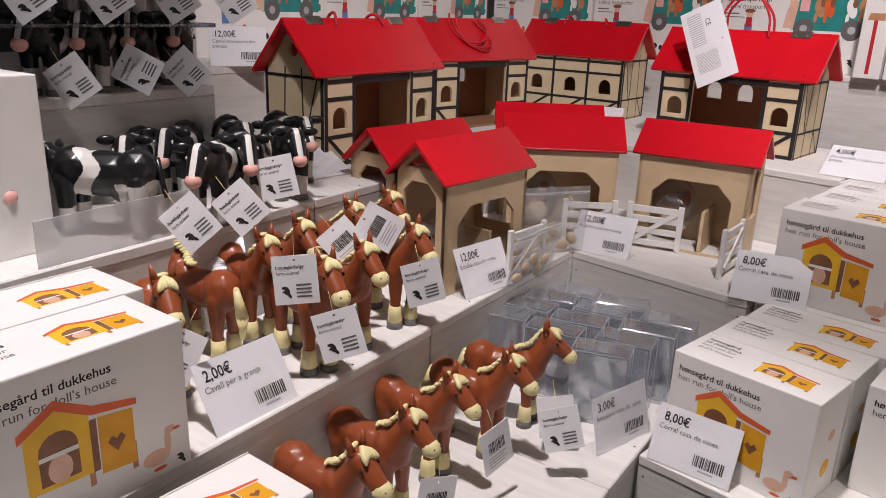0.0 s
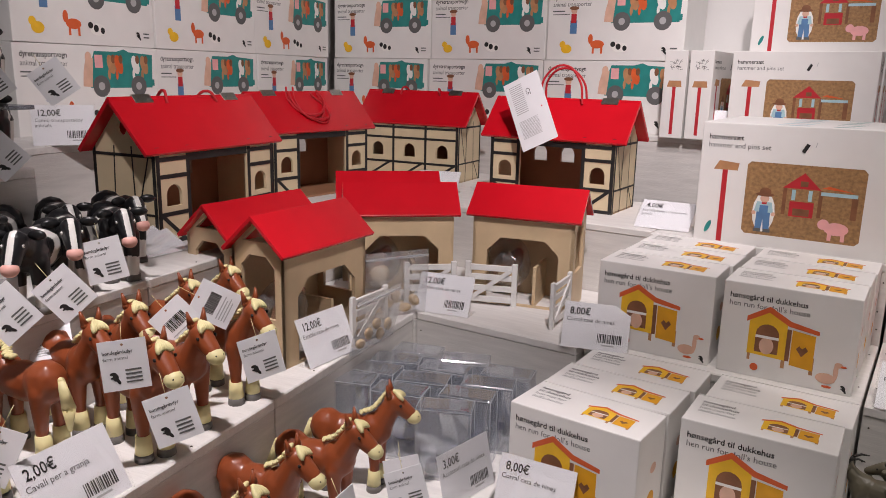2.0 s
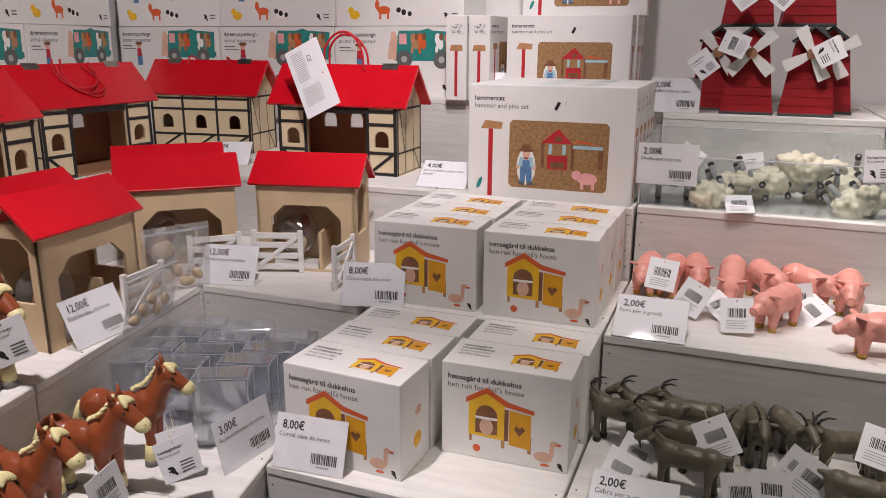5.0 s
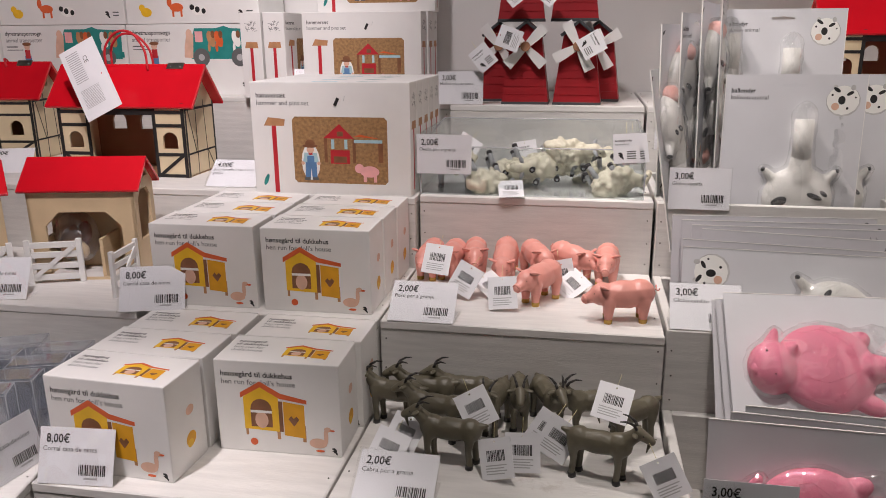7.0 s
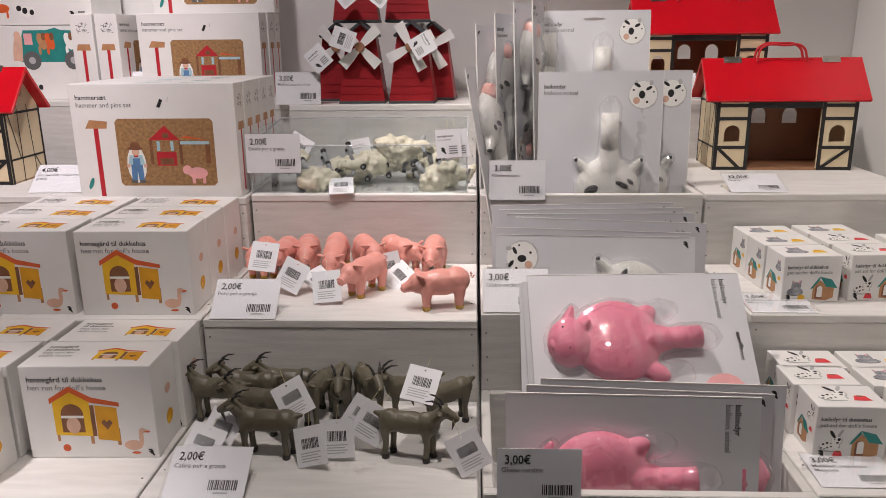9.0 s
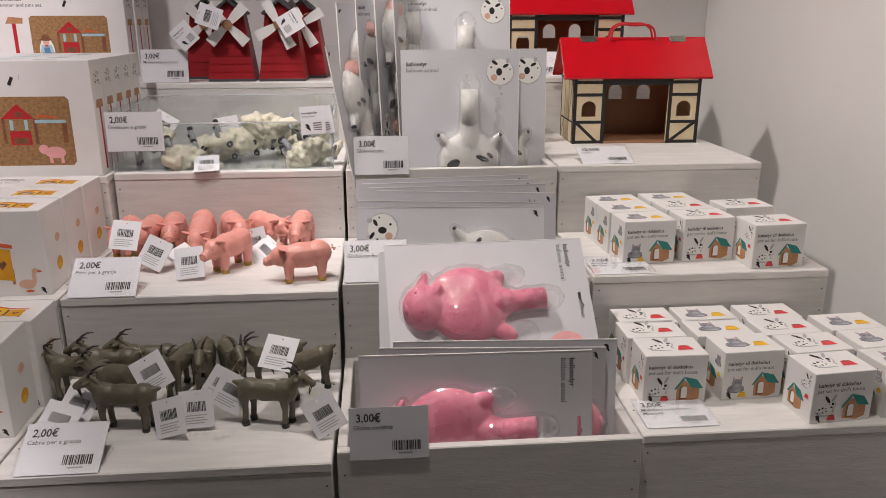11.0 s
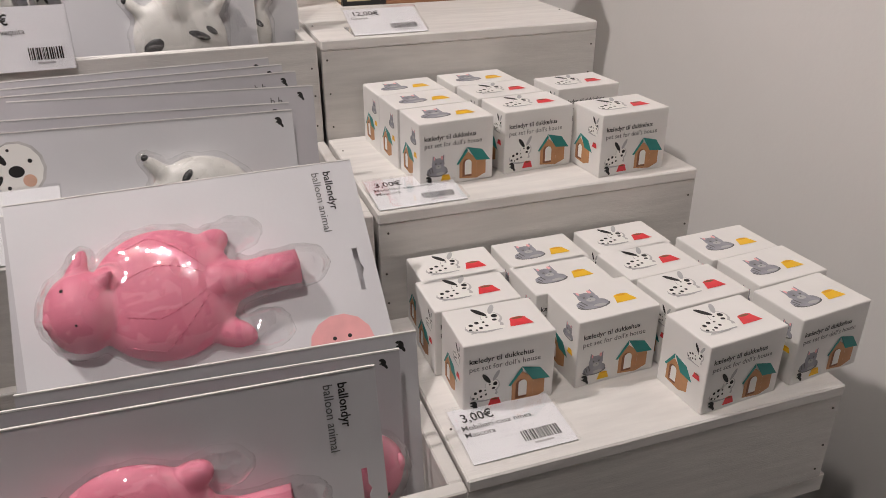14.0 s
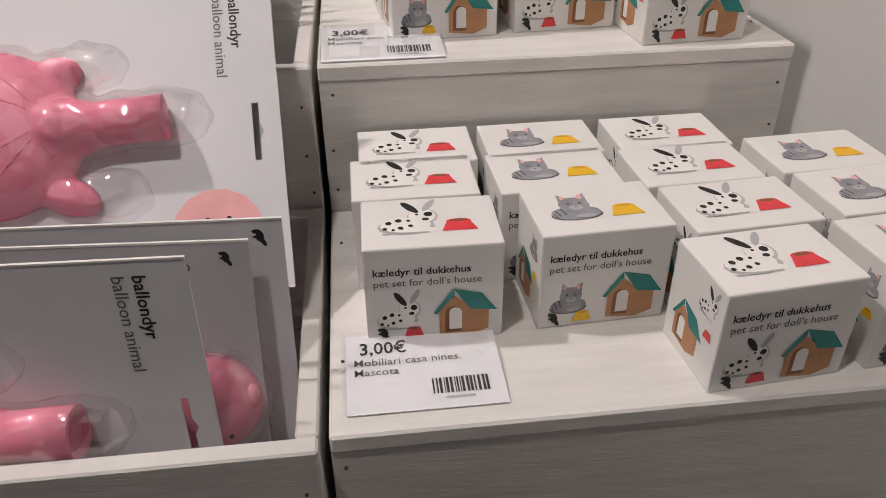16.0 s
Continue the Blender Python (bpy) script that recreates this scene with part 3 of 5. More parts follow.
D, C = True, False
pets = [(1.056, 1.136, T1, -1, D), (1.050, 1.205, T1, 0, D), (1.057, 1.262, T1, 0, D), (1.176, 1.140, T1, 3, C), (1.160, 1.203, T1, 2, C), (1.162, 1.262, T1, 1, C), (1.270, 1.062, T1, 5, D),
        (1.281, 1.133, T1, 4, D), (1.270, 1.200, T1, 3, D), (1.272, 1.262, T1, 1, D), (1.384, 1.072, T1, 6, C), (1.392, 1.142, T1, 4, C), (1.382, 1.208, T1, 3, C),
        (1.092, 1.392, T2, 4, C), (1.085, 1.462, T2, 4, C), (1.080, 1.53, T2, 4, C), (1.204, 1.402, T2, 4, D), (1.196, 1.472, T2, 4, D), (1.308, 1.350, T2, 4, D), (1.312, 1.475, T2, 4, D), (1.19, 1.54, T2, 3, C)]
for kind in (D, C):
    scatter(pet_box(kind), [pose(x, y, z, 0, 0, r) for x, y, z, r, k in pets if k is kind])

# ---- toy animals ----
HORSE = surf("chestnut_brown_rubber", (0.27, 0.065, 0.022), 0.32, 0.1, 20, 0.08, 120)
MANE = surf("pale_yellow_rubber", (0.78, 0.7, 0.36), 0.45, 0.06, 60, 0.2, 200)
HOOF = surf("grey_hoof_rubber", (0.16, 0.15, 0.14), 0.5)
COWBLACK = surf("glossy_black_rubber", (0.012, 0.012, 0.013), 0.3, 0.1, 20)
COWWHITE = surf("white_rubber", (0.72, 0.7, 0.66), 0.4, 0.05, 30)
COWPINK = surf("dusty_pink_rubber", (0.78, 0.42, 0.36), 0.4, 0.08, 40)
PIG = surf("pink_rubber", (0.82, 0.36, 0.3), 0.35, 0.06, 30, 0.06, 150)
TROTTER = surf("ochre_rubber", (0.5, 0.3, 0.06), 0.5)
GOAT = surf("olive_grey_rubber", (0.135, 0.12, 0.082), 0.42, 0.12, 30, 0.2, 220)
GOATHORN = surf("dark_horn_rubber", (0.035, 0.032, 0.03), 0.4)
WOOL = surf("cream_wool_rubber", (0.68, 0.64, 0.5), 0.55, 0.1, 60, 0.5, 260)
SHEEPGREY = surf("grey_leg_rubber", (0.3, 0.31, 0.32), 0.45, 0.1, 60)


def E(bm, c, r, ry=0, rz=0, mat=0, sub=2):
    got = bmesh.ops.create_icosphere(bm, subdivisions=sub, radius=1, matrix=pose(*c, 0, ry, rz) @ Matrix.Diagonal((*r, 1)))
    for v in got["verts"]:
        for f in v.link_faces:
            f.material_index = mat
            f.smooth = True


def T(bm, a, b, r0, r1, mat=0, seg=10, caps=True):
    a, b = Vector(a), Vector(b)
    q = (b - a).to_track_quat("Z", "Y").to_matrix().to_4x4()
    got = bmesh.ops.create_cone(bm, cap_ends=True, segments=seg, radius1=r0, radius2=r1, depth=(b - a).length, matrix=Matrix.Translation((a + b) / 2) @ q)
    for v in got["verts"]:
        for f in v.link_faces:
            f.material_index = mat
            f.smooth = len(f.verts) == 4
    if caps:
        E(bm, a, (r0,) * 3, mat=mat)
        E(bm, b, (r1,) * 3, mat=mat)


def melted(bm, voxel, smooth=5):
    """The overlapping lumps of bm as one smooth skin."""
    me = bpy.data.meshes.new("skin")
    bm.to_mesh(me)
    bm.free()
    ob = new("skin_source", me)
    r = ob.modifiers.new("remesh", "REMESH")
    r.mode, r.voxel_size = "VOXEL", voxel
    s = ob.modifiers.new("smooth", "SMOOTH")
    s.factor, s.iterations = 0.5, smooth
    bpy.context.view_layer.update()
    out = bpy.data.meshes.new_from_object(ob.evaluated_get(bpy.context.evaluated_depsgraph_get()))
    bpy.data.objects.remove(ob)
    res = bmesh.new()
    res.from_mesh(out)
    for f in res.faces:
        f.smooth = True
    return res


def horse():
    b = bmesh.new()
    E(b, (-0.004, 0, 0.082), (0.05, 0.021, 0.023))
    E(b, (0.03, 0, 0.086), (0.024, 0.021, 0.025))
    E(b, (-0.036, 0, 0.086), (0.025, 0.022, 0.026))
    T(b, (0.036, 0, 0.092), (0.055, 0, 0.125), 0.018, 0.0125)
    T(b, (0.054, 0, 0.128), (0.077, 0, 0.110), 0.0135, 0.010)
    for x, y in ((0.034, 0.012), (0.030, -0.012), (-0.040, 0.013), (-0.036, -0.013)):
        T(b, (x, y, 0.078), (x + 0.001, y, 0.036), 0.0115, 0.0072)
        T(b, (x + 0.001, y, 0.036), (x, y, 0.008), 0.0072, 0.0068)
    b = melted(b, 0.0022)
    E(b, (0.0815, 0, 0.1065), (0.0115, 0.0108, 0.0098), 30, mat=1)
    for x, y in ((0.034, 0.012), (0.030, -0.012), (-0.040, 0.013), (-0.036, -0.013)):
        T(b, (x + 0.0005, y, 0.031), (x, y, 0.008), 0.0082, 0.0098, 1, 12, False)
        T(b, (x, y, 0.009), (x, y, 0.0), 0.0101, 0.0106, 2, 12, False)
    for s in (-1, 1):
        T(b, (0.05, s * 0.008, 0.137), (0.047, s * 0.011, 0.153), 0.005, 0.0014, 0, 8)
        E(b, (0.066, s * 0.0118, 0.126), (0.0022, 0.0015, 0.0022), mat=3)
        E(b, (0.0885, s * 0.0045, 0.109), (0.0016, 0.0015, 0.0016), mat=3)
    for i in range(6):
        a = -1 + 0.4 * i
        E(b, (0.0595 + 0.004 * abs(a), 0.006 * a, 0.139 - 0.002 * abs(a)), (0.0085, 0.003, 0.0038), 35, 25 * a, 1)
    for i in range(15):
        k = i / 14
        E(b, (0.046 - 0.036 * k, 0.003 * math.sin(9 * k), 0.141 - 0.033 * k - 0.006 * math.sin(3.1 * k)), (0.003, 0.0068, 0.0026), 40, 14 * (-1) ** i, 1, 2)
    T(b, (-0.059, 0, 0.092), (-0.067, 0, 0.062), 0.004, 0.0075, 1, 10)
    T(b, (-0.067, 0, 0.062), (-0.066, 0, 0.036), 0.0075, 0.0025, 1, 10)
    return mesh_of(b, "horse_figure", [HORSE, MANE, HOOF, BLACK])


def cow():
    b = bmesh.new()
    E(b, (0, 0, 0.066), (0.054, 0.024, 0.026))
    E(b, (0.03, 0, 0.07), (0.026, 0.023, 0.026))
    E(b, (-0.038, 0, 0.07), (0.024, 0.023, 0.025))
    T(b, (0.042, 0, 0.075), (0.06, 0, 0.084), 0.017, 0.0128)
    T(b, (0.06, 0, 0.086), (0.079, 0, 0.064), 0.0128, 0.0085)
    E(b, (-0.02, 0, 0.044), (0.012, 0.012, 0.009))
    for x, y in ((0.036, 0.013), (0.033, -0.013), (-0.042, 0.014), (-0.040, -0.014)):
        T(b, (x, y, 0.06), (x, y, 0.006), 0.0115, 0.0078)
    b = melted(b, 0.0014)
    for f in b.faces:
        c = f.calc_center_median()
        w = 0.006 * math.sin(c.z * 130 + 1) + 0.004 * math.sin(c.y * 200)
        blaze = c.x > 0.058 and abs(c.y) < 0.0032 and c.z > 0.06 + (0.079 - c.x) * 0.4
        f.material_index = 1 if (0.002 + w < c.x < 0.020 + w) or c.z < 0.034 + 0.3 * w or blaze or (c.x < -0.02 and c.z < 0.058 + w) else 0
    E(b, (0.0815, 0, 0.061), (0.0088, 0.0092, 0.008), 30, mat=2, sub=3)
    for s in (-1, 1):
        E(b, (0.055, s * 0.02, 0.092), (0.004, 0.011, 0.006), 0, s * -15, 0)
        E(b, (0.0685, s * 0.0106, 0.083), (0.0022, 0.0014, 0.0022), mat=1)
        E(b, (0.0685, s * 0.0114, 0.083), (0.0012, 0.001, 0.0012), mat=0)
    for x, y in ((0.036, 0.013), (0.033, -0.013), (-0.042, 0.014), (-0.040, -0.014)):
        T(b, (x, y, 0.008), (x, y, 0), 0.0092, 0.0098, 3, 12, False)
    T(b, (-0.06, 0, 0.084), (-0.067, 0.002, 0.045), 0.003, 0.003, 0, 8)
    return mesh_of(b, "cow_figure", [COWBLACK, COWWHITE, COWPINK, HOOF])


def pig():
    b = bmesh.new()
    E(b, (0, 0, 0.043), (0.044, 0.022, 0.023))
    E(b, (-0.024, 0, 0.045), (0.024, 0.022, 0.023))
    E(b, (0.034, 0, 0.044), (0.022, 0.018, 0.019))
    T(b, (0.045, 0, 0.042), (0.060, 0, 0.036), 0.0125, 0.008)
    for x, y in ((0.026, 0.012), (0.022, -0.012), (-0.028, 0.013), (-0.031, -0.013)):
        T(b, (x, y, 0.034), (x + 0.001, y, 0.007), 0.0105, 0.0066)
    b = melted(b, 0.0018, 6)
    T(b, (0.059, 0, 0.037), (0.064, 0, 0.0355), 0.0078, 0.0075, 0, 12, False)
    for s in (-1, 1):
        E(b, (0.036, s * 0.0165, 0.0585), (0.0065, 0.0095, 0.0026), -32, s * 30, 0)
        E(b, (0.049, s * 0.0095, 0.0475), (0.0016, 0.0012, 0.0016), mat=1)
        E(b, (0.0643, s * 0.0028, 0.037), (0.0008, 0.0014, 0.0016), mat=3)
    for x, y in ((0.026, 0.012), (0.022, -0.012), (-0.028, 0.013), (-0.031, -0.013)):
        T(b, (x + 0.001, y, 0.007), (x + 0.001, y, 0), 0.0068, 0.0062, 2, 10, False)
    for i in range(8):
        a = i * 0.9
        E(b, (-0.047 - 0.0008 * i, 0.004 * math.cos(a), 0.052 + 0.004 * math.sin(a)), (0.0016,) * 3, mat=0, sub=1)
    return mesh_of(b, "pig_figure", [PIG, BLACK, TROTTER, COWPINK])


def goat():
    b = bmesh.new()
    E(b, (0, 0, 0.057), (0.044, 0.0165, 0.018))
    E(b, (-0.028, 0, 0.058), (0.02, 0.017, 0.0185))
    E(b, (0.028, 0, 0.058), (0.02, 0.0165, 0.0195))
    T(b, (0.034, 0, 0.064), (0.052, 0, 0.08), 0.0125, 0.009)
    T(b, (0.052, 0, 0.082), (0.071, 0, 0.072), 0.0095, 0.006)
    T(b, (-0.044, 0, 0.066), (-0.054, 0, 0.068), 0.006, 0.003)
    for x, y in ((0.032, 0.009), (0.027, -0.009), (-0.03, 0.0095), (-0.036, -0.0095)):
        T(b, (x, y, 0.052), (x + 0.002, y, 0.028), 0.0085, 0.005)
        T(b, (x + 0.002, y, 0.028), (x, y, 0.004), 0.005, 0.0048)
    b = melted(b, 0.0019, 4)
    for s in (-1, 1):
        T(b, (0.051, s * 0.004, 0.087), (0.047, s * 0.006, 0.095), 0.0026, 0.0021, 1, 8)
        T(b, (0.047, s * 0.006, 0.095), (0.038, s * 0.009, 0.1), 0.0021, 0.0016, 1, 8)
        T(b, (0.038, s * 0.009, 0.1), (0.029, s * 0.012, 0.1), 0.0016, 0.0008, 1, 8)
        E(b, (0.05, s * 0.0135, 0.083), (0.004, 0.008, 0.0025), 0, s * -20, 0)
        E(b, (0.0605, s * 0.0072, 0.081), (0.0014, 0.001, 0.0014), mat=2)
    T(b, (0.068, 0, 0.066), (0.065, 0, 0.054), 0.0028, 0.0008, 0, 8)
    for x, y in ((0.032, 0.009), (0.027, -0.009), (-0.03, 0.0095), (-0.036, -0.0095)):
        T(b, (x, y, 0.007), (x + 0.001, y, 0), 0.0058, 0.0062, 1, 8, False)
    return mesh_of(b, "goat_figure", [GOAT, GOATHORN, BLACK])


def sheep():
    b, rr = bmesh.new(), random.Random(3)
    E(b, (0, 0, 0.042), (0.036, 0.02, 0.02))
    for _ in range(70):
        a, t = rr.uniform(0, 6.28), rr.uniform(-1, 1)
        k = math.sqrt(max(0, 1 - t * t * 0.9))
        E(b, (0.034 * t, 0.019 * k * math.cos(a), 0.042 + 0.019 * k * math.sin(a)), (rr.uniform(0.005, 0.0075),) * 3, sub=1)
    T(b, (0.03, 0, 0.05), (0.041, 0, 0.058), 0.012, 0.010)
    b = melted(b, 0.0018, 5)
    T(b, (0.041, 0, 0.06), (0.056, 0, 0.051), 0.0085, 0.006, 0, 10)
    E(b, (0.058, 0, 0.05), (0.006, 0.006, 0.0055), 25, mat=0)
    for s in (-1, 1):
        E(b, (0.041, s * 0.012, 0.062), (0.0035, 0.008, 0.0025), 0, s * -20, 1)
        E(b, (0.0505, s * 0.0062, 0.0575), (0.0013, 0.001, 0.0013), mat=2)
    for x, y in ((0.022, 0.010), (0.019, -0.010), (-0.022, 0.0105), (-0.025, -0.0105)):
        T(b, (x, y, 0.03), (x, y, 0.003), 0.0048, 0.0040, 1, 10)
        T(b, (x, y, 0.006), (x, y, 0), 0.0045, 0.0048, 2, 10, False)
    return mesh_of(b, "sheep_figure", [WOOL, SHEEPGREY, BLACK])


# hang tags: a folded paper card with print, on a thread
TAG_W, TAG_H = 0.047, 0.053
TAG_ME = mesh_of(plate([(-TAG_W / 2, 0), (TAG_W / 2, 0), (TAG_W / 2, -TAG_H), (-TAG_W / 2, -TAG_H)], [oval(0, -0.005, 0.0014, n=8)], 0.0009), "hang_tag", PAPER)
THREAD = bmesh.new()
T(THREAD, (0, -0.005, 0.001), (0.001, 0.02, -0.006), 0.0003, 0.0003, 0, 6, False)
THREAD = mesh_of(THREAD, "thread", MANE)
IDENT = Matrix.Identity(4)
BARS = []
rb = random.Random(11)
xx = -0.012
while xx < 0.012:
    wv = rb.choice((0.0004, 0.0007, 0.0011))
    BARS.append((xx, xx + wv))
    xx += wv + rb.choice((0.0004, 0.0006, 0.0009))


def barcode(w, h, parent, face, x, y):
    s = w / 0.024
    bm = bmesh.new()
    for a, b in BARS:
        bm.faces.new([bm.verts.new((p[0] * s + x, p[1] + y, 0.0002)) for p in rect(a, 0, b, h)])
    return tagged(part("barcode", bm, BLACK, parent, "", face), kind="stuff")


def dress_tag(front, parent):
    """Print of one hang tag: name side or barcode side."""
    face = pose(0, 0, 0.001)
    if front:
        txt("bondegårdsdyr", 0.0052, BLACK, parent, face, -0.02, -0.014, True, squeeze=0.95)
        txt("farm animal", 0.0052, DARK, parent, face, -0.02, -0.0205)
        ink("printed_mark", moved(LOGO, -0.010, -0.042, 0.0085) + [(DARK, rect(0.0, -0.033 - 0.0042 * i, 0.016, -0.0312 - 0.0042 * i)) for i in range(4)], parent, face)
    else:
        barcode(0.026, 0.014, parent, face, 0, -0.03)
        ink("printed_mark", [(GREY, rect(-0.016, -0.036 - 0.0036 * i, 0.014 - 0.004 * (i % 2), -0.0346 - 0.0036 * i)) for i in range(4)], parent, face)


TAGS = {}


def add_tag(animal, where, rz, rx=80, ry=0, front=True):
    """Hang a tag at the world place where, its face turned rz about z and leaning by 90 - rx."""
    tag = part("hang_tag", TAG_ME, None, animal, "white paper hang tag with black print")
    m = animal.matrix_basis.inverted() @ pose(*where, rx, 0, rz) @ pose(0, 0, 0, 0, 0, ry)
    tag.matrix_basis = m
    if front not in TAGS:
        dress_tag(front, tag)
        part("thread", THREAD, None, tag)
        TAGS[front] = tag
    else:
        for o in TAGS[front].children:
            c = o.copy()
            scene.collection.objects.link(c)
            c.parent = tag
    return tag


def herd(name, me, label, category, group, spots, scale=1.0):
    obs = []
    for x, y, z, a, *rest in spots:
        m = pose(x, y, z, *(rest if rest else (0, 0)), a) @ Matrix.Scale(scale, 4)
        ob = part(name, me, None, None, "", m)
        obs.append(tagged(ob, label, category, group))
    return obs


hs = herd("toy_horse", horse(), "chestnut rubber toy horse with pale mane and socks", "toy horse", "toy horses",
          [(-0.655, 0.566, T2, 190), (-0.556, 0.639, T2, -8), (-0.574, 0.703, T2, -4), (-0.590, 0.796, T2, -2), (-0.668, 0.632, T2, -3), (-0.724, 0.800, T2, 5), (-0.612, 0.490, T2, -14), (-0.695, 0.705, T2, -5), (-0.74, 0.888, T2, 0),
           (-0.451, 0.815, T1, 12), (-0.462, 0.900, T1, 28), (-0.462, 0.728, T1, 8), (-0.440, 0.640, T1, 8), (-0.420, 0.556, T1, 8)])
horse_tags = [((-0.525, 0.478, T2 + 0.098), 48, 80, -24, True), ((-0.470, 0.612, T2 + 0.098), 50, 80, 16, True), ((-0.52, 0.60, T2 + 0.148), 48, 84, 5, True), ((-0.490, 0.755, T2 + 0.115), 60, 84, 12, True),
              ((-0.72, 0.635, T2 + 0.112), 50, 30, 12, False), ((-0.60, 0.71, T2 + 0.14), 50, 75, 42, False), None, ((-0.59, 0.75, T2 + 0.148), 55, 80, 60, False), None,
              ((-0.335, 0.838, T1 + 0.092), 42, 80, 14, True), ((-0.372, 0.885, T1 + 0.075), 45, 80, 8, False), ((-0.355, 0.745, T1 + 0.095), 88, 84, 10, False), ((-0.340, 0.645, T1 + 0.085), 80, 84, -14, False), ((-0.315, 0.575, T1 + 0.09), 20, 84, 12, False)]
for h, t in zip(hs, horse_tags):
    if t:
        add_tag(h, *t)

SHELF = 1.385
wl = WING
cow_spots = [(-0.785, 0.772, T3, -20), (-0.772, 0.698, T3, -25), (-0.735, 0.640, T3, -48), (-0.750, 0.505, T3, -138), (-0.86, 0.655, T3, -42), (-0.84, 0.585, T3, -35), (-0.865, 0.835, T3, -12), (-0.80, 0.44, T3, -30), (-0.868, 0.745, T3, -18)]
for lvl, out in ((T4, -0.395), (SHELF + 0.006, -0.40)):
    for i in range(4):
        v = wl @ Vector((out, -0.70 + 0.072 * i, 0))
        a = -42 + 4 * i
        cow_spots.append((v.x - 0.1 * math.cos(radians(a)), v.y - 0.1 * math.sin(radians(a)), lvl, a))
cs = herd("toy_cow", cow(), "black and white rubber toy cow with pink muzzle", "toy cow", "toy cows", cow_spots, 1.06)
def at_wing(x, y, z):
    v = wl @ Vector((x, y, 0))
    return v.x, v.y, z


cow_tags = [((-0.690, 0.690, T3 + 0.078), 52, 82, 12, True), ((-0.67, 0.612, T3 + 0.05), 48, 80, 42, True), ((-0.655, 0.54, T3 + 0.048), 46, 80, 42, True), None, None, None, None, None, None]
cow_tags += [(at_wing(-0.385, -0.735 + 0.08 * i, T4 + 0.045), 50, 82, (-20, 35, 62, 45)[i], i > 0) for i in range(4)]
cow_tags += [(at_wing(-0.385, -0.70 + 0.10 * i, SHELF + 0.06), 50, 82, 35, True) for i in range(4)]
for c, t in zip(cs, cow_tags):
    if t:
        add_tag(c, *t)
glass_shelf = thing("glass_shelf", "smoked clear acrylic shelf above the toy cows", "shelf", WING)
part("shelf_sheet", box_bm(-0.75, -0.392, -1.15, -0.41, SHELF, SHELF + 0.006, 0.001), SHELF_GLASS, glass_shelf)
for x, y in ((-0.73, -1.13), (-0.73, -0.44)):
    part("shelf_bracket", box_bm(x - 0.008, x + 0.008, y - 0.008, y + 0.008, T4, SHELF), METAL, glass_shelf)
bin_ = thing("plastic_bin", "frosted clear plastic sheet standing at the cow shelf front", "plastic sheet", WING)
part("sheet", box_bm(-0.212, -0.2105, -0.80, -0.60, T3, T3 + 0.05, 0.0004), FROST, bin_)

ps = herd("toy_pig", pig(), "glossy pink rubber toy pig", "toy pig", "toy pigs",
          [(0.492, 1.330, T2, 192), (0.358, 1.402, T2, -124), (0.150, 1.508, T2, -96), (0.232, 1.527, T2, -84), (0.290, 1.522, T2, -92), (0.345, 1.53, T2, -64), (0.408, 1.53, T2, -42), (0.470, 1.52, T2, -94), (0.190, 1.51, T2, -100)])
ps[4].matrix_basis = pose(0.290, 1.508, T2 + 0.006, 0, 18, -92)
for p, t in zip(ps, [None, ((0.298, 1.36, T2 + 0.052), 0, 62, 6, False), ((0.185, 1.42, T2 + 0.085), 5, 55, -8, False), ((0.245, 1.40, T2 + 0.056), -8, 66, -24, False), ((0.385, 1.47, T2 + 0.052), -5, 80, 14, False), ((0.43, 1.455, T2 + 0.03), -12, 40, -40, False), ((0.255, 1.43, T2 + 0.03), 20, 30, 30, False)]):
    if t:
        add_tag(p, *t)

gs = herd("toy_goat", goat(), "olive grey rubber toy goat with dark horns", "toy goat", "toy goats",
          [(0.258, 1.098, T1, 176), (0.456, 1.096, T1, -12), (0.158, 1.198, T1, 172), (0.200, 1.222, T1, 178), (0.256, 1.232, T1, 180), (0.308, 1.205, T1, -102), (0.340, 1.225, T1, -84), (0.382, 1.228, T1, -66), (0.452, 1.215, T1, -158), (0.505, 1.19, T1, -142), (0.225, 1.165, T1, 170)], 0.93)
for g, t in zip(gs, [((0.185, 1.085, T1 + 0.05), 20, 42, -30, False), ((0.525, 1.06, T1 + 0.056), 0, 72, 28, False), ((0.2, 1.12, T1 + 0.055), 10, 45, -25, False), ((0.275, 1.14, T1 + 0.09), 0, 60, 30, False), None,
                     ((0.318, 1.085, T1 + 0.052), -20, 66, 20, False), ((0.355, 1.098, T1 + 0.056), 0, 72, 3, False), ((0.40, 1.13, T1 + 0.068), 6, 70, -34, False), ((0.415, 1.12, T1 + 0.065), 0, 70, -30, False), ((0.478, 1.14, T1 + 0.115), 0, 40, -14, False)]):
    if t:
        add_tag(g, *t)

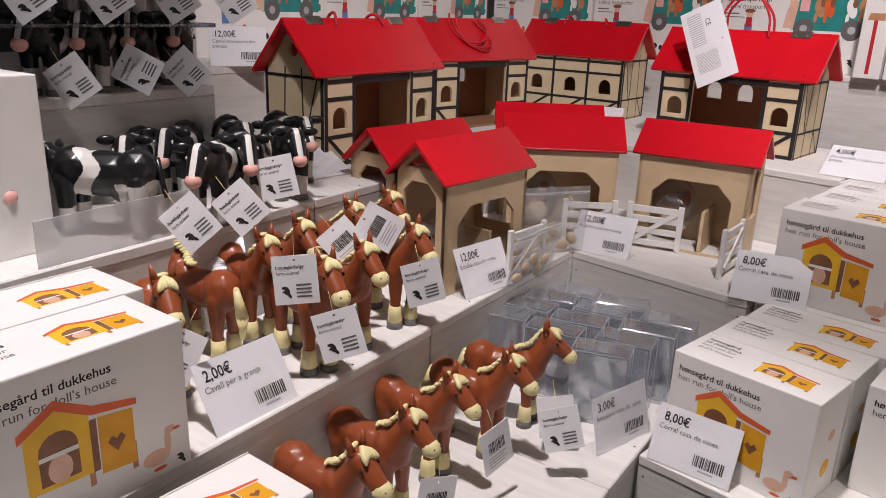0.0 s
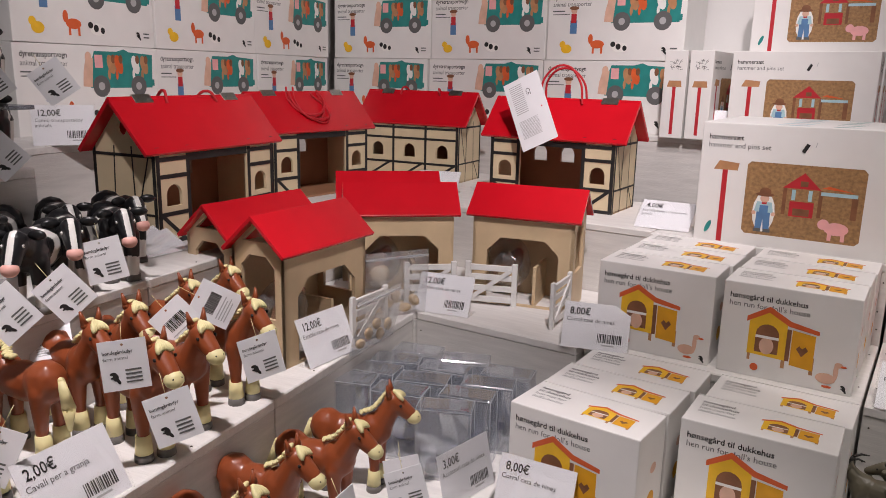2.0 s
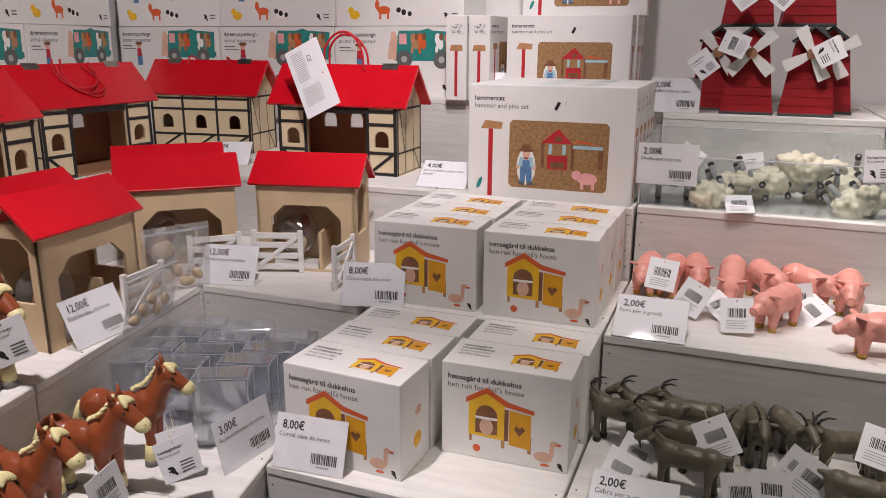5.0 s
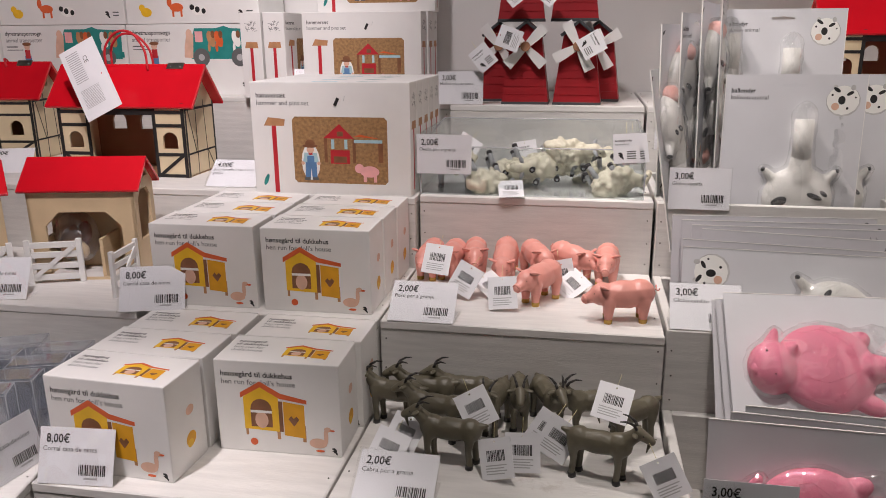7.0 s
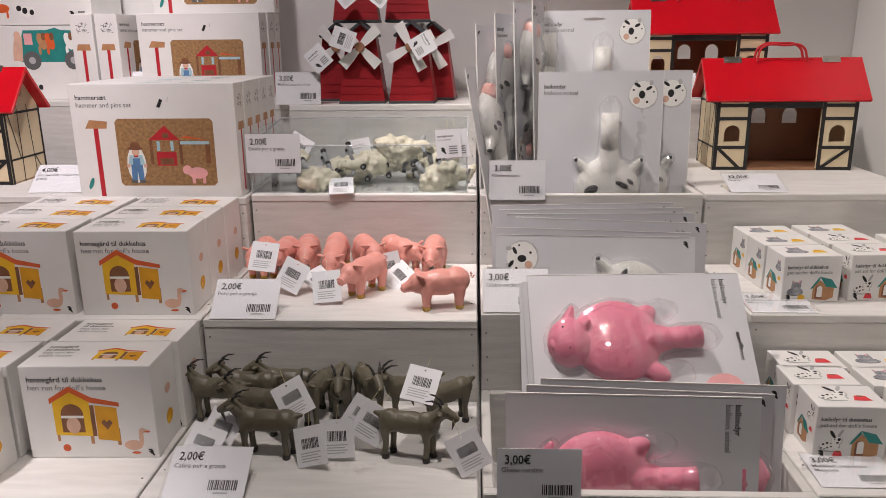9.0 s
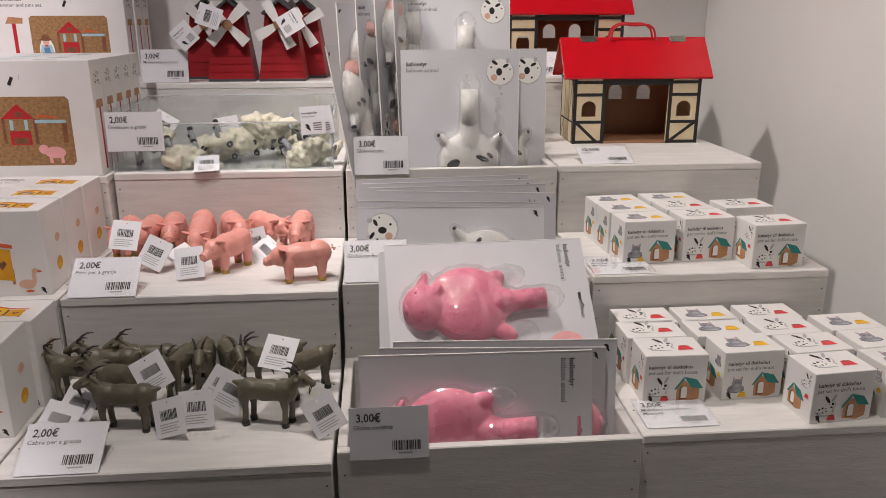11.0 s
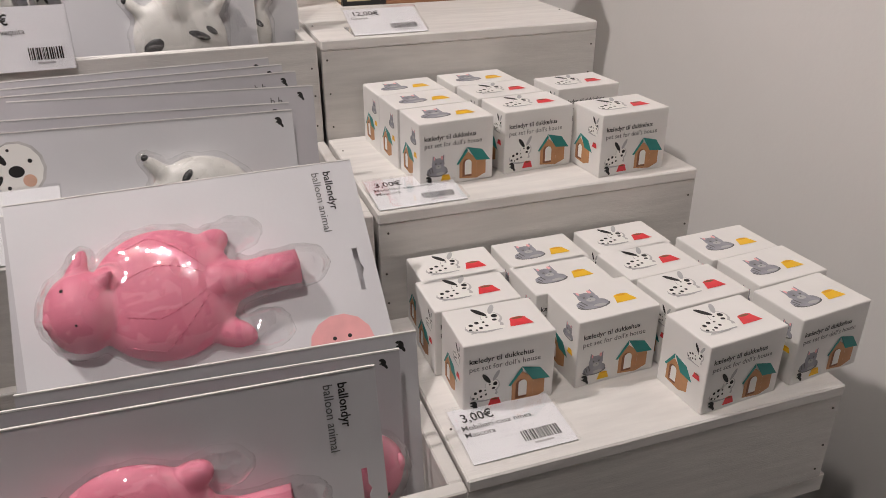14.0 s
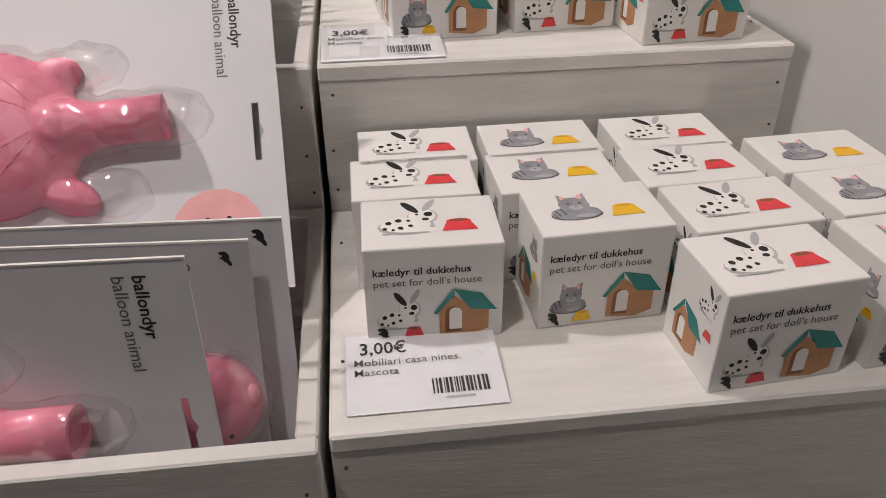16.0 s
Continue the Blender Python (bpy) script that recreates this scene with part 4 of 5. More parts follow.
CASE_Z = T3 + 0.003
ss = herd("toy_sheep", sheep(), "cream rubber toy sheep with grey legs, in a heap", "toy sheep", "toy sheep",
          [(0.168, 1.665, CASE_Z, 196), (0.222, 1.665, CASE_Z + 0.038, 30, 118, 12), (0.255, 1.745, CASE_Z + 0.06, 15, 140, -14), (0.300, 1.655, CASE_Z + 0.022, 172, 84, 8), (0.318, 1.735, CASE_Z + 0.03, 205, -80, 0), (0.375, 1.725, CASE_Z + 0.03, 12, 40, 10), (0.395, 1.68, CASE_Z + 0.026, 185, 70, 0), (0.452, 1.665, CASE_Z + 0.05, 25, 128, -18), (0.468, 1.745, CASE_Z + 0.072, 200, 150, 16), (0.43, 1.79, CASE_Z + 0.03, 120, 85, 0)], 1.22)
for s_, t in zip(ss, [((0.285, 1.618, CASE_Z + 0.022), 5, 25, 4, False), ((0.205, 1.68, CASE_Z + 0.095), 15, 70, -35, False), ((0.30, 1.76, CASE_Z + 0.08), 0, 75, 10, True)]):
    if t:
        add_tag(s_, *t)


# ---- clear case for the sheep ----
case = thing("acrylic_case", "clear open acrylic tray holding toy sheep", "display case")
cx0, cx1, cy0, cy1, ch = 0.116, 0.532, 1.592, 1.86, 0.118
for nm, bx in (("front_pane", (cx0, cx1, cy0, cy0 + 0.003, T3, T3 + 0.092)), ("side_pane", (cx0, cx0 + 0.003, cy0 + 0.003, cy1, T3, T3 + ch)), ("side_pane", (cx1 - 0.003, cx1, cy0 + 0.003, cy1, T3, T3 + ch)),
               ("back_pane", (cx0 + 0.003, cx1 - 0.003, cy1 - 0.003, cy1, T3, T3 + ch)), ("bottom_pane", (cx0 + 0.003, cx1 - 0.003, cy0 + 0.003, cy1 - 0.003, T3, T3 + 0.0028))):
    part(nm, box_bm(*bx, 0.0005), CASE, case).visible_shadow = False

# Whitish rods stand in for light caught along the acrylic edges.
for (xa, ya, za), (xb, yb, zb) in (((cx0, cy0, T3 + 0.092), (cx1, cy0, T3 + 0.092)), ((cx0, cy0, T3 + 0.092), (cx0, cy1, T3 + ch)), ((cx1, cy0, T3 + 0.092), (cx1, cy1, T3 + ch)), ((cx0, cy1, T3 + ch), (cx1, cy1, T3 + ch)),
                                   ((cx0, cy0, T3 + 0.001), (cx0, cy0, T3 + 0.092)), ((cx1, cy0, T3 + 0.001), (cx1, cy0, T3 + 0.092))):
    b = bmesh.new()
    T(b, (xa, ya, za), (xb, yb, zb), 0.0013, 0.0013, 0, 8, False)
    part("polished_edge", b, FROST, case, "pale rod as the glint of a polished acrylic edge").visible_shadow = False

add_tag(case, (0.495, 1.589, T3 + 0.122), 0, 84, 4, True)
add_tag(case, (0.507, 1.594, T3 + 0.120), 0, 84, 9, True)

# ---- price labels ----


def price_label(price, words, x, y, z, rz=0, tilt=22, code=True):
    ob = thing("price_label", "white price card reading " + price + " in a clear plastic stand", "price label", pose(x, y, z, 0, 0, rz), "price labels")
    w, h = 0.105, 0.074
    f = pose(0, 0, 0.001, 90 - tilt)
    part("paper", plate(rect(-w / 2, 0, w / 2, h), (), 0.0006), PAPER, ob, "", f)
    part("plastic_front", plate(rect(-w / 2 - 0.003, -0.001, w / 2 + 0.002, h + 0.002), (), 0.0006), PLASTIC, ob, "", f @ pose(0, 0, 0.0025)).visible_shadow = False
    back = math.sin(radians(tilt)) * h * 0.8 + 0.012
    if tilt > 6:
        part("plastic_foot", box_bm(-w / 2 - 0.001, w / 2 + 0.001, 0.002, back, 0.0002, 0.001), PLASTIC, ob).visible_shadow = False
    face = f @ pose(0, 0, 0.0008)
    txt(price, 0.0165, BLACK, ob, face, -w / 2 + 0.009, 0.054, True, squeeze=0.85)
    for i, line in enumerate(words):
        txt(line, 0.0092, DARK, ob, face, -w / 2 + 0.005, 0.043 - 0.0095 * i)
    if code:
        barcode(0.038, 0.014, ob, face, 0.023, 0.0125)
        ink("small_print", [(GREY, rect(0.012, 0.0075, 0.031, 0.0098))], ob, face)
    return ob


price_label("2,00€", ["Cavall per a granja"], -0.484, 0.530, T2 - 0.002, 98, 30)
price_label("12,00€", ["Estable casa de nines"], -0.562, 0.975, T2, 90, 24)
price_label("12,00€", ["Estable casa de nines"], -0.558, 1.255, T2, 11, 30)
price_label("8,00€", ["Corral casa de nines"], -0.262, 1.247, T2, 15, 26)
price_label("8,00€", ["Corral casa de nines"], -0.222, 0.962, T1, 4, 20)
price_label("3,00€", ["Accessori casa de nines"], -0.312, 0.965, T1, 82, 14)
price_label("4,00€", ["Joc martells i claus mini", "granja"], -0.280, 1.60, T3, 2, 52, False)
price_label("4,00€", ["Joc martells i claus mini", "granja"], -0.355, 2.05 + 0.06, T4, 0, 20)
price_label("12,00€", ["Camió transportador", "animals"], -1.19, 0.955, T4, 62, 14)
price_label("12,00€", ["Granja"], -0.83, 0.885, T3, 92, 64, False)
price_label("12,00€", ["Granja"], -0.86, 1.68, T3, 20, 50, False)
price_label("2,00€", ["Porc per a granja"], 0.180, 1.268, T2, 0, 50)
price_label("2,00€", ["Cabra per a granja"], 0.200, 0.986, T1, 0, 58)
price_label("2,00€", ["Ovella per a granja"], 0.162, 1.588, T3 + 0.040, 0, 2)
price_label("3,00€", ["Molino casa de nines"], 0.138, 1.934, T4, 0, 10)
price_label("3,00€", ["Globo cerdito"], 0.626, 0.996, 0.882, 0, 6)
price_label("3,00€", ["Globo vaquita"], 0.626, 1.570, T3 - 0.01, 0, 6)
price_label("3,00€", ["Globo cerdito"], 0.612, 1.300, T2 + 0.001, 0, 38)
price_label("3,00€", ["Globo vaquita"], 0.612, 1.76, T3 + 0.07, 6, 10)
price_label("12,00€", ["Granja"], 1.082, 1.588, T3, 0, 72)
price_label("12,00€", ["Granja"], 1.03, 2.03, T4, 0, 40)
price_label("3,00€", ["Mobiliari casa nines.", "Mascota"], 1.044, 1.032, T1, 0, 87)
price_label("3,00€", ["Mobiliari casa nines.", "Mascota"], 1.036, 1.306, T2, 0, 85)

# ---- wooden barns and stables ----
ROOF = surf("glossy_red_paint", (0.6, 0.006, 0.016), 0.25, 0.06, 12, 0.03, 90, coat=0.3)
PLY = surf("pale_plywood", (0.62, 0.47, 0.29), 0.5, 0.08, 18, 0.08, 90, stretch=(1, 1, 8))
CREAM = surf("cream_painted_wood", (0.7, 0.58, 0.38), 0.5, 0.05, 18, 0.05, 90)
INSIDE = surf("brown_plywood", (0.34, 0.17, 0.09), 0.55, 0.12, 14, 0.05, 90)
HINGE = surf("nickel_hinge", (0.6, 0.58, 0.52), 0.3, 0.1, 60, metal=1.0)
ROPE = surf("red_cord", (0.55, 0.01, 0.02), 0.6, 0.1, 300, 0.4, 900)
GATE = surf("white_painted_gate", (0.75, 0.74, 0.72), 0.45, 0.04, 30)
BAG = clear("clear_bag", 0.1, (0.95, 0.95, 0.95), 0.5, 0.08)


def cord(pts, r=0.0026):
    cu = bpy.data.curves.new("cord", "CURVE")
    cu.dimensions, cu.bevel_depth, cu.bevel_resolution, cu.resolution_u = "3D", r, 2, 6
    sp = cu.splines.new("BEZIER")
    sp.bezier_points.add(len(pts) - 1)
    for p, c in zip(sp.bezier_points, pts):
        p.co, p.handle_left_type, p.handle_right_type = c, "AUTO", "AUTO"
    ob = bpy.data.objects.new("cord_source", cu)
    scene.collection.objects.link(ob)
    bpy.context.view_layer.update()
    me = bpy.data.meshes.new_from_object(ob.evaluated_get(bpy.context.evaluated_depsgraph_get()))
    bpy.data.objects.remove(ob)
    return me


XZ = Matrix(((1, 0, 0, 0), (0, 0, -1, 0), (0, 1, 0, 0), (0, 0, 0, 1)))


def barn(m, label, closed=False, handle="down", card=False):
    """Half-timbered toy barn: front at y = 0 facing -y, width along x, centred."""
    W, D, HE, HR, t, over = 0.295, 0.138, 0.160, 0.238, 0.006, 0.024
    ob = thing("toy_barn", label, "toy barn", m, "toy barns")
    up = lambda x, y: Matrix.Translation((x, y, 0)) @ XZ
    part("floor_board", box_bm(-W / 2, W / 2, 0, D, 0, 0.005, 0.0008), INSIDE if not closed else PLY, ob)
    pw = 0.074
    black = []
    if closed:
        holes = [arch(x - 0.017, 0.062, x + 0.017, 0.098) for x in (-0.1, 0.0, 0.1)]
        part("front_wall", plate(rect(-W / 2, 0, W / 2, HE), holes, t), CREAM, ob, "", up(0, t))
        for x in (-W / 2 + 0.004, -0.05, 0.05, W / 2 - 0.004):
            black.append((BLACK, bar(x, 0, x, HE, 0.007)))
        for z in (0.004, 0.046, 0.112, 0.14):
            black.append((BLACK, bar(-W / 2, z, W / 2, z, 0.006)))
        for x in (-0.1, 0, 0.1):
            black.append((BLACK, bar(x - 0.03, 0.004, x + 0.04, 0.046, 0.006)))
    else:
        for s in (-1, 1):
            c = s * (W / 2 - pw / 2)
            part("front_wall", plate(rect(c - pw / 2, 0, c + pw / 2, HE), [arch(c - 0.017, 0.062, c + 0.017, 0.098)], t), CREAM, ob, "", up(0, t))
            for x in (c - pw / 2 + 0.004, c + pw / 2 - 0.004):
                black.append((BLACK, bar(x, 0, x, HE, 0.008)))
            for z in (0.004, 0.05, 0.112, 0.14):
                black.append((BLACK, bar(c - pw / 2, z, c + pw / 2, z, 0.007)))
            black.append((BLACK, bar(c - s * 0.03, 0.004, c + s * 0.03, 0.05, 0.007) if s > 0 else bar(c - 0.03, 0.05, c + 0.02, 0.004, 0.007)))
        part("lintel", box_bm(-W / 2 + pw, W / 2 - pw, 0.0, t, 0.134, HE), BLACK, ob)
    for k, (mt, pts) in enumerate(black):
        bm = bmesh.new()
        bm.faces.new([bm.verts.new((x, y, 0.0006 + 0.00004 * k)) for x, y in pts])
        part("timber_line", bm, mt, ob, "", up(0, 0))
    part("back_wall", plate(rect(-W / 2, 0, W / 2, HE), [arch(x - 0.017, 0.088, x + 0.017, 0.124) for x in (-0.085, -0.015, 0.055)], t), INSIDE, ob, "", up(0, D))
    for s in (-1, 1):
        gable = [(0, 0), (D, 0), (D, HE), (D / 2, HR - 0.012), (0, HE)]
        g = plate(gable, [oval(D / 2, HE + 0.028, 0.011, 0.012, 12)], t)
        gm = Matrix(((0, 0, 1, s * W / 2 - (t if s > 0 else 0)), (1, 0, 0, 0), (0, 1, 0, 0), (0, 0, 0, 1)))
        part("gable_wall", g, CREAM, ob, "", gm)
        lines = [(BLACK, bar(0.004, 0, 0.004, HE, 0.007)), (BLACK, bar(D - 0.004, 0, D - 0.004, HE, 0.007)), (BLACK, bar(0, 0.145, D, 0.145, 0.005)), (BLACK, bar(0, 0.05, D, 0.05, 0.004)), (BLACK, bar(0.046, 0, 0.05, HE, 0.003)),
                 (BLACK, bar(0.096, 0, 0.088, HE, 0.003)), (BLACK, bar(0.01, HE, 0.042, 0.05, 0.003)), (BLACK, bar(0.129, 0, 0.096, 0.05, 0.003))]
        fm = Matrix(((0, 0, 1, W / 2), (1, 0, 0, 0), (0, 1, 0, 0), (0, 0, 0, 1))) if s > 0 else Matrix(((0, 0, -1, -W / 2), (1, 0, 0, 0), (0, 1, 0, 0), (0, 0, 0, 1)))
        for mt, pts in lines:
            bm = bmesh.new()
            bm.faces.new([bm.verts.new((x, y, 0.0006)) for x, y in pts])
            part("timber_line", bm, mt, ob, "", fm)
    a = math.atan2(HR - HE, D / 2)
    L = math.hypot(HR - HE, D / 2) + 0.012
    for s in (-1, 1):
        rm = Matrix.Translation((0, D / 2, HR)) @ pose(0, 0, 0, 0, 0, 0 if s < 0 else 180) @ pose(0, 0, 0, math.degrees(a))
        part("roof_panel", box_bm(-W / 2 - over, W / 2 + over, -L, 0.0, -0.007, 0.0, 0.0015, 2), ROOF, ob, "", rm)
        for x in (-0.105, 0.105):
            part("hinge", box_bm(x - 0.019, x + 0.019, -0.015, 0.002, 0.0004, 0.002, 0.0004), HINGE, ob, "", rm)
            sc = bmesh.new()
            for dx in (-0.011, 0.011):
                bmesh.ops.create_cone(sc, cap_ends=True, segments=8, radius1=0.0024, radius2=0.002, depth=0.001, matrix=Matrix.Translation((x + dx, -0.009, 0.0026)))
            part("hinge_screws", sc, METAL, ob, "", rm)
    z = HR - 0.008
    for i, k in enumerate((-1, 1)):
        if handle == "up":
            pts = [(-0.055, D / 2 + k * 0.012, z), (-0.048, D / 2 + k * 0.012, z + 0.05), (-0.005, D / 2 + k * 0.008, z + 0.078 - 0.006 * i), (0.035, D / 2 + k * 0.01, z + 0.045), (0.045, D / 2 + k * 0.014, z - 0.004)]
        elif handle == "front":
            pts = [(-0.05, D / 2 - 0.01, z + 0.006), (-0.055, D / 2 - 0.035, z - 0.02 - 0.008 * i), (-0.01, D / 2 - 0.06, z - 0.055 + 0.012 * i), (0.035, D / 2 - 0.035, z - 0.022 + 0.006 * i), (0.04, D / 2 - 0.006, z + 0.008)]
        elif handle == "low":
            pts = [(-0.055, D / 2 + k * 0.012, z), (-0.045, D / 2 + k * 0.012, z + 0.03), (0.0, D / 2 + k * 0.014, z + 0.034 + 0.004 * i), (0.04, D / 2 + k * 0.012, z + 0.03), (0.052, D / 2 + k * 0.012, z)]
        else:
            pts = [(-0.06, D / 2 - 0.014, z - 0.004), (-0.056, D / 2 - 0.004, z + 0.016), (-0.04, D / 2 + 0.03, z - 0.01), (0.04, D / 2 + 0.035, z - 0.012), (0.052, D / 2 - 0.002, z + 0.014), (0.062, D / 2 - 0.014, z - 0.004)]
            if i:
                continue
        part("cord_handle", cord(pts), None, ob, "red cord carrying handle").data.materials.append(ROPE)
        if handle == "front":
            loop = [(-0.045 + 0.02 * i, D / 2 + 0.004, z + 0.012), (-0.06 + 0.02 * i, D / 2 - 0.02, z - 0.016), (-0.03, D / 2 - 0.052, z - 0.05), (0.012, D / 2 - 0.066, z - 0.066 + 0.01 * i), (0.04, D / 2 - 0.045, z - 0.042), (0.035 - 0.02 * i, D / 2 - 0.012, z - 0.002)]
            part("cord_handle", cord([(x, y, zz + 0.004) for x, y, zz in loop], 0.0022), None, ob, "red cord carrying handle").data.materials.append(ROPE)
    if card:
        f = Matrix.Translation((-0.075, -0.012, HE + 0.118)) @ pose(0, 0, 0, 74, 0, 0) @ pose(0, 0, 0, 0, 0, 28)
        c = part("care_card", plate(rect(-0.042, -0.16, 0.042, 0.0), [oval(0.028, -0.08, 0.0018, n=8)], 0.001), PAPER, ob, "white folded instruction card with tiny print", f)
        ff = pose(0, 0, 0.0011)
        bm = bmesh.new()
        for i in range(15):
            for k in range(2):
                y = -0.012 - i * 0.0046 if k == 0 else -0.095 - i * 0.0028
                bm.faces.new([bm.verts.new((x, yy, 0.0002)) for x, yy in rect(-0.031, y - (0.0018 if k == 0 else 0.001), -0.002 if k == 0 else 0.014, y)])
        tagged(part("small_print", bm, GREY, c, "", ff), kind="stuff")
        txt("CE", 0.014, DARK, c, ff, 0.004, -0.028, turn=-90)
    return ob


BARN_L = "half-timbered cream toy barn with red roof"
barn(pose(-0.905, 1.066, T3, 0, 0, 98), BARN_L)
barn(pose(-1.045, 1.49, T3, 0, 0, 86), BARN_L + ", cord over the roof", handle="front")
barn(pose(-1.06, 1.85, T3, 0, 0, 6), "half-timbered cream toy barn with a red roof and three windows", closed=True)
barn(pose(-0.562, 1.685, T3, 0, 0, 1), BARN_L + " and a paper card", handle="up", card=True)
barn(pose(1.216, 1.838, T3, 0, 0, -2), BARN_L, handle="low")
barn(pose(1.10, 2.07, T4, 0, 0, 0), BARN_L + ", at the wall")


def octagon(x0, y0, x1, y1, c):
    return [(x0, y0), (x1, y0), (x1, y1 - c), (x1 - c, y1), (x0 + c, y1), (x0, y1 - c)]


def stable(m):
    """Open plywood stable with a red roof; the long open side faces -y."""
    W, D, HE, HR, t = 0.192, 0.100, 0.178, 0.222, 0.006
    ob = thing("toy_stable", "pale plywood toy stable with a red pitched roof", "toy stable", m, "toy stables")
    up = lambda y: Matrix.Translation((0, y, 0)) @ XZ
    part("front_wall", plate(rect(-W / 2, 0, W / 2, HE), [octagon(-W / 2 + 0.028, 0.004, W / 2 - 0.028, 0.128, 0.026)], t), PLY, ob, "", up(t))
    part("back_wall", plate(rect(-W / 2, 0, W / 2, HE), (), t), PLY, ob, "", up(D))
    for s in (-1, 1):
        g = plate([(0, 0), (D, 0), (D, HE), (D / 2, HR - 0.008), (0, HE)], [[(0.022, HE + 0.004), (D - 0.022, HE + 0.004), (D / 2, HR - 0.016)], octagon(0.018, 0.07, D - 0.018, 0.162, 0.016)], t)
        part("gable_wall", g, PLY, ob, "", Matrix(((0, 0, 1, s * W / 2 - (t if s > 0 else 0)), (1, 0, 0, 0), (0, 1, 0, 0), (0, 0, 0, 1))))
    a, L = math.atan2(HR - HE, D / 2), math.hypot(HR - HE, D / 2) + 0.014
    for s in (-1, 1):
        rm = Matrix.Translation((0, D / 2, HR)) @ pose(0, 0, 0, 0, 0, 0 if s < 0 else 180) @ pose(0, 0, 0, math.degrees(a))
        part("roof_panel", box_bm(-W / 2 - 0.012, W / 2 + 0.012, -L, 0.0, -0.006, 0.0, 0.0012, 2), ROOF, ob, "", rm)
    part("stall_divider", box_bm(0.02, 0.026, 0.01, D - 0.01, 0.0, 0.075), PLY, ob)
    bag, rr = bmesh.new(), random.Random(2)
    bmesh.ops.create_icosphere(bag, subdivisions=3, radius=1, matrix=pose(-0.04, 0.055, 0.068) @ Matrix.Diagonal((0.042, 0.03, 0.05, 1)))
    for v in bag.verts:
        v.co += Vector((rr.uniform(-1, 1), rr.uniform(-1, 1), rr.uniform(-1, 1))) * 0.0035
    part("parts_bag", bag, BAG, ob, "clear plastic bag of wooden parts").visible_shadow = False
    for c, r, mt in (((-0.05, 0.05, 0.06), (0.02, 0.008, 0.035), INSIDE), ((-0.03, 0.06, 0.07), (0.016, 0.008, 0.03), HORSE), ((-0.04, 0.05, 0.045), (0.024, 0.012, 0.02), PLY)):
        b = bmesh.new()
        E(b, c, r, 20)
        part("wooden_piece", b, mt, ob)
    return ob


first = stable(pose(-0.596, 1.0, T2, 0, 0, 93))
for m in (pose(-0.716, 1.016, T2, 0, 0, 91), pose(-0.655, 1.270, T2, 0, 0, 42), pose(-0.772, 1.385, T2, 0, 0, 42), pose(-0.466, 1.385, T2, 0, 0, 12)):
    copy_thing(first, m)


def gate(m, w=0.104):
    ob = thing("toy_gate", "white painted wooden toy fence gate", "toy gate", m, "toy gates")
    for s in (-1, 1):
        part("gate_post", box_bm(s * w / 2 - 0.005, s * w / 2 + 0.005, 0, 0.007, 0, 0.082, 0.001), GATE, ob)
    for z in (0.012, 0.033, 0.054, 0.072):
        part("gate_rail", box_bm(-w / 2 + 0.0051, w / 2 - 0.0051, 0.001, 0.006, z - 0.006, z + 0.005, 0.0006), GATE, ob)
    b = plate(bar(-w / 2 + 0.009, 0.014, w / 2 - 0.009, 0.068, 0.008), (), 0.0025)
    part("gate_brace", b, GATE, ob, "", Matrix.Translation((0, 0.0008, 0)) @ XZ)
    return ob


g0 = gate(pose(-0.514, 1.357, T2, 0, 0, 20), 0.088)
for m in (pose(-0.606, 1.293, T2, 0, 0, 42), pose(-0.362, 1.345, T2, 0, 0, 96), pose(-0.572, 1.075, T2, 0, 0, 93)):
    copy_thing(g0, m)


def zip_bag(m, w, h, seed):
    """A crumpled clear pouch in x, z with a welded rim, a zip strip at its top and loose wooden parts inside."""
    ob = thing("zip_bag", "crumpled clear plastic zip bag of pale wooden pieces", "plastic bag", m, "zip bags")
    rr = random.Random(seed)
    for side in (-1, 1):
        bm, rows = bmesh.new(), []
        for j in range(13):
            row = []
            for i in range(17):
                u, v = i / 16, j / 12
                belly = math.sin(math.pi * u) * math.sin(math.pi * min(1, v * 1.25)) if v < 0.8 else 0
                p = Vector(((u - 0.5) * w, side * (0.001 + 0.014 * belly), v * h + 0.001))
                p += Vector((0.2, 1, 0.3)) * 0.007 * noise.noise(Vector((u * 5 + seed, v * 5, side))) * (0.3 + belly)
                row.append(bm.verts.new((p.x, p.y + 0.02 * max(0, v - 0.7), max(p.z, 0.0005))))
            rows.append(row)
        for j in range(12):
            for i in range(16):
                bm.faces.new((rows[j][i], rows[j][i + 1], rows[j + 1][i + 1], rows[j + 1][i]))
        part("bag_side", bm, BAG, ob, "", None, True).visible_shadow = False
    part("zip_strip", box_bm(-w / 2, w / 2, 0.0035, 0.0065, h * 0.9, h * 0.93), FROST, ob, "frosted zip strip")
    for i in range(5):
        b = bmesh.new()
        E(b, (w * (-0.3 + 0.15 * i), 0, 0.016 + 0.012 * (i % 3)), (0.014, 0.005, 0.009), rr.uniform(0, 90))
        part("wooden_piece", b, PLY, ob)
    return ob


zip_bag(pose(-0.555, 1.055, T2, 14, 0, 96), 0.125, 0.092, 3)
zip_bag(pose(-0.615, 1.195, T2, 8, 0, 62), 0.12, 0.12, 7)

# ---- clear accessory packs ----
NAVY = surf("navy_plastic", (0.012, 0.018, 0.06), 0.4)


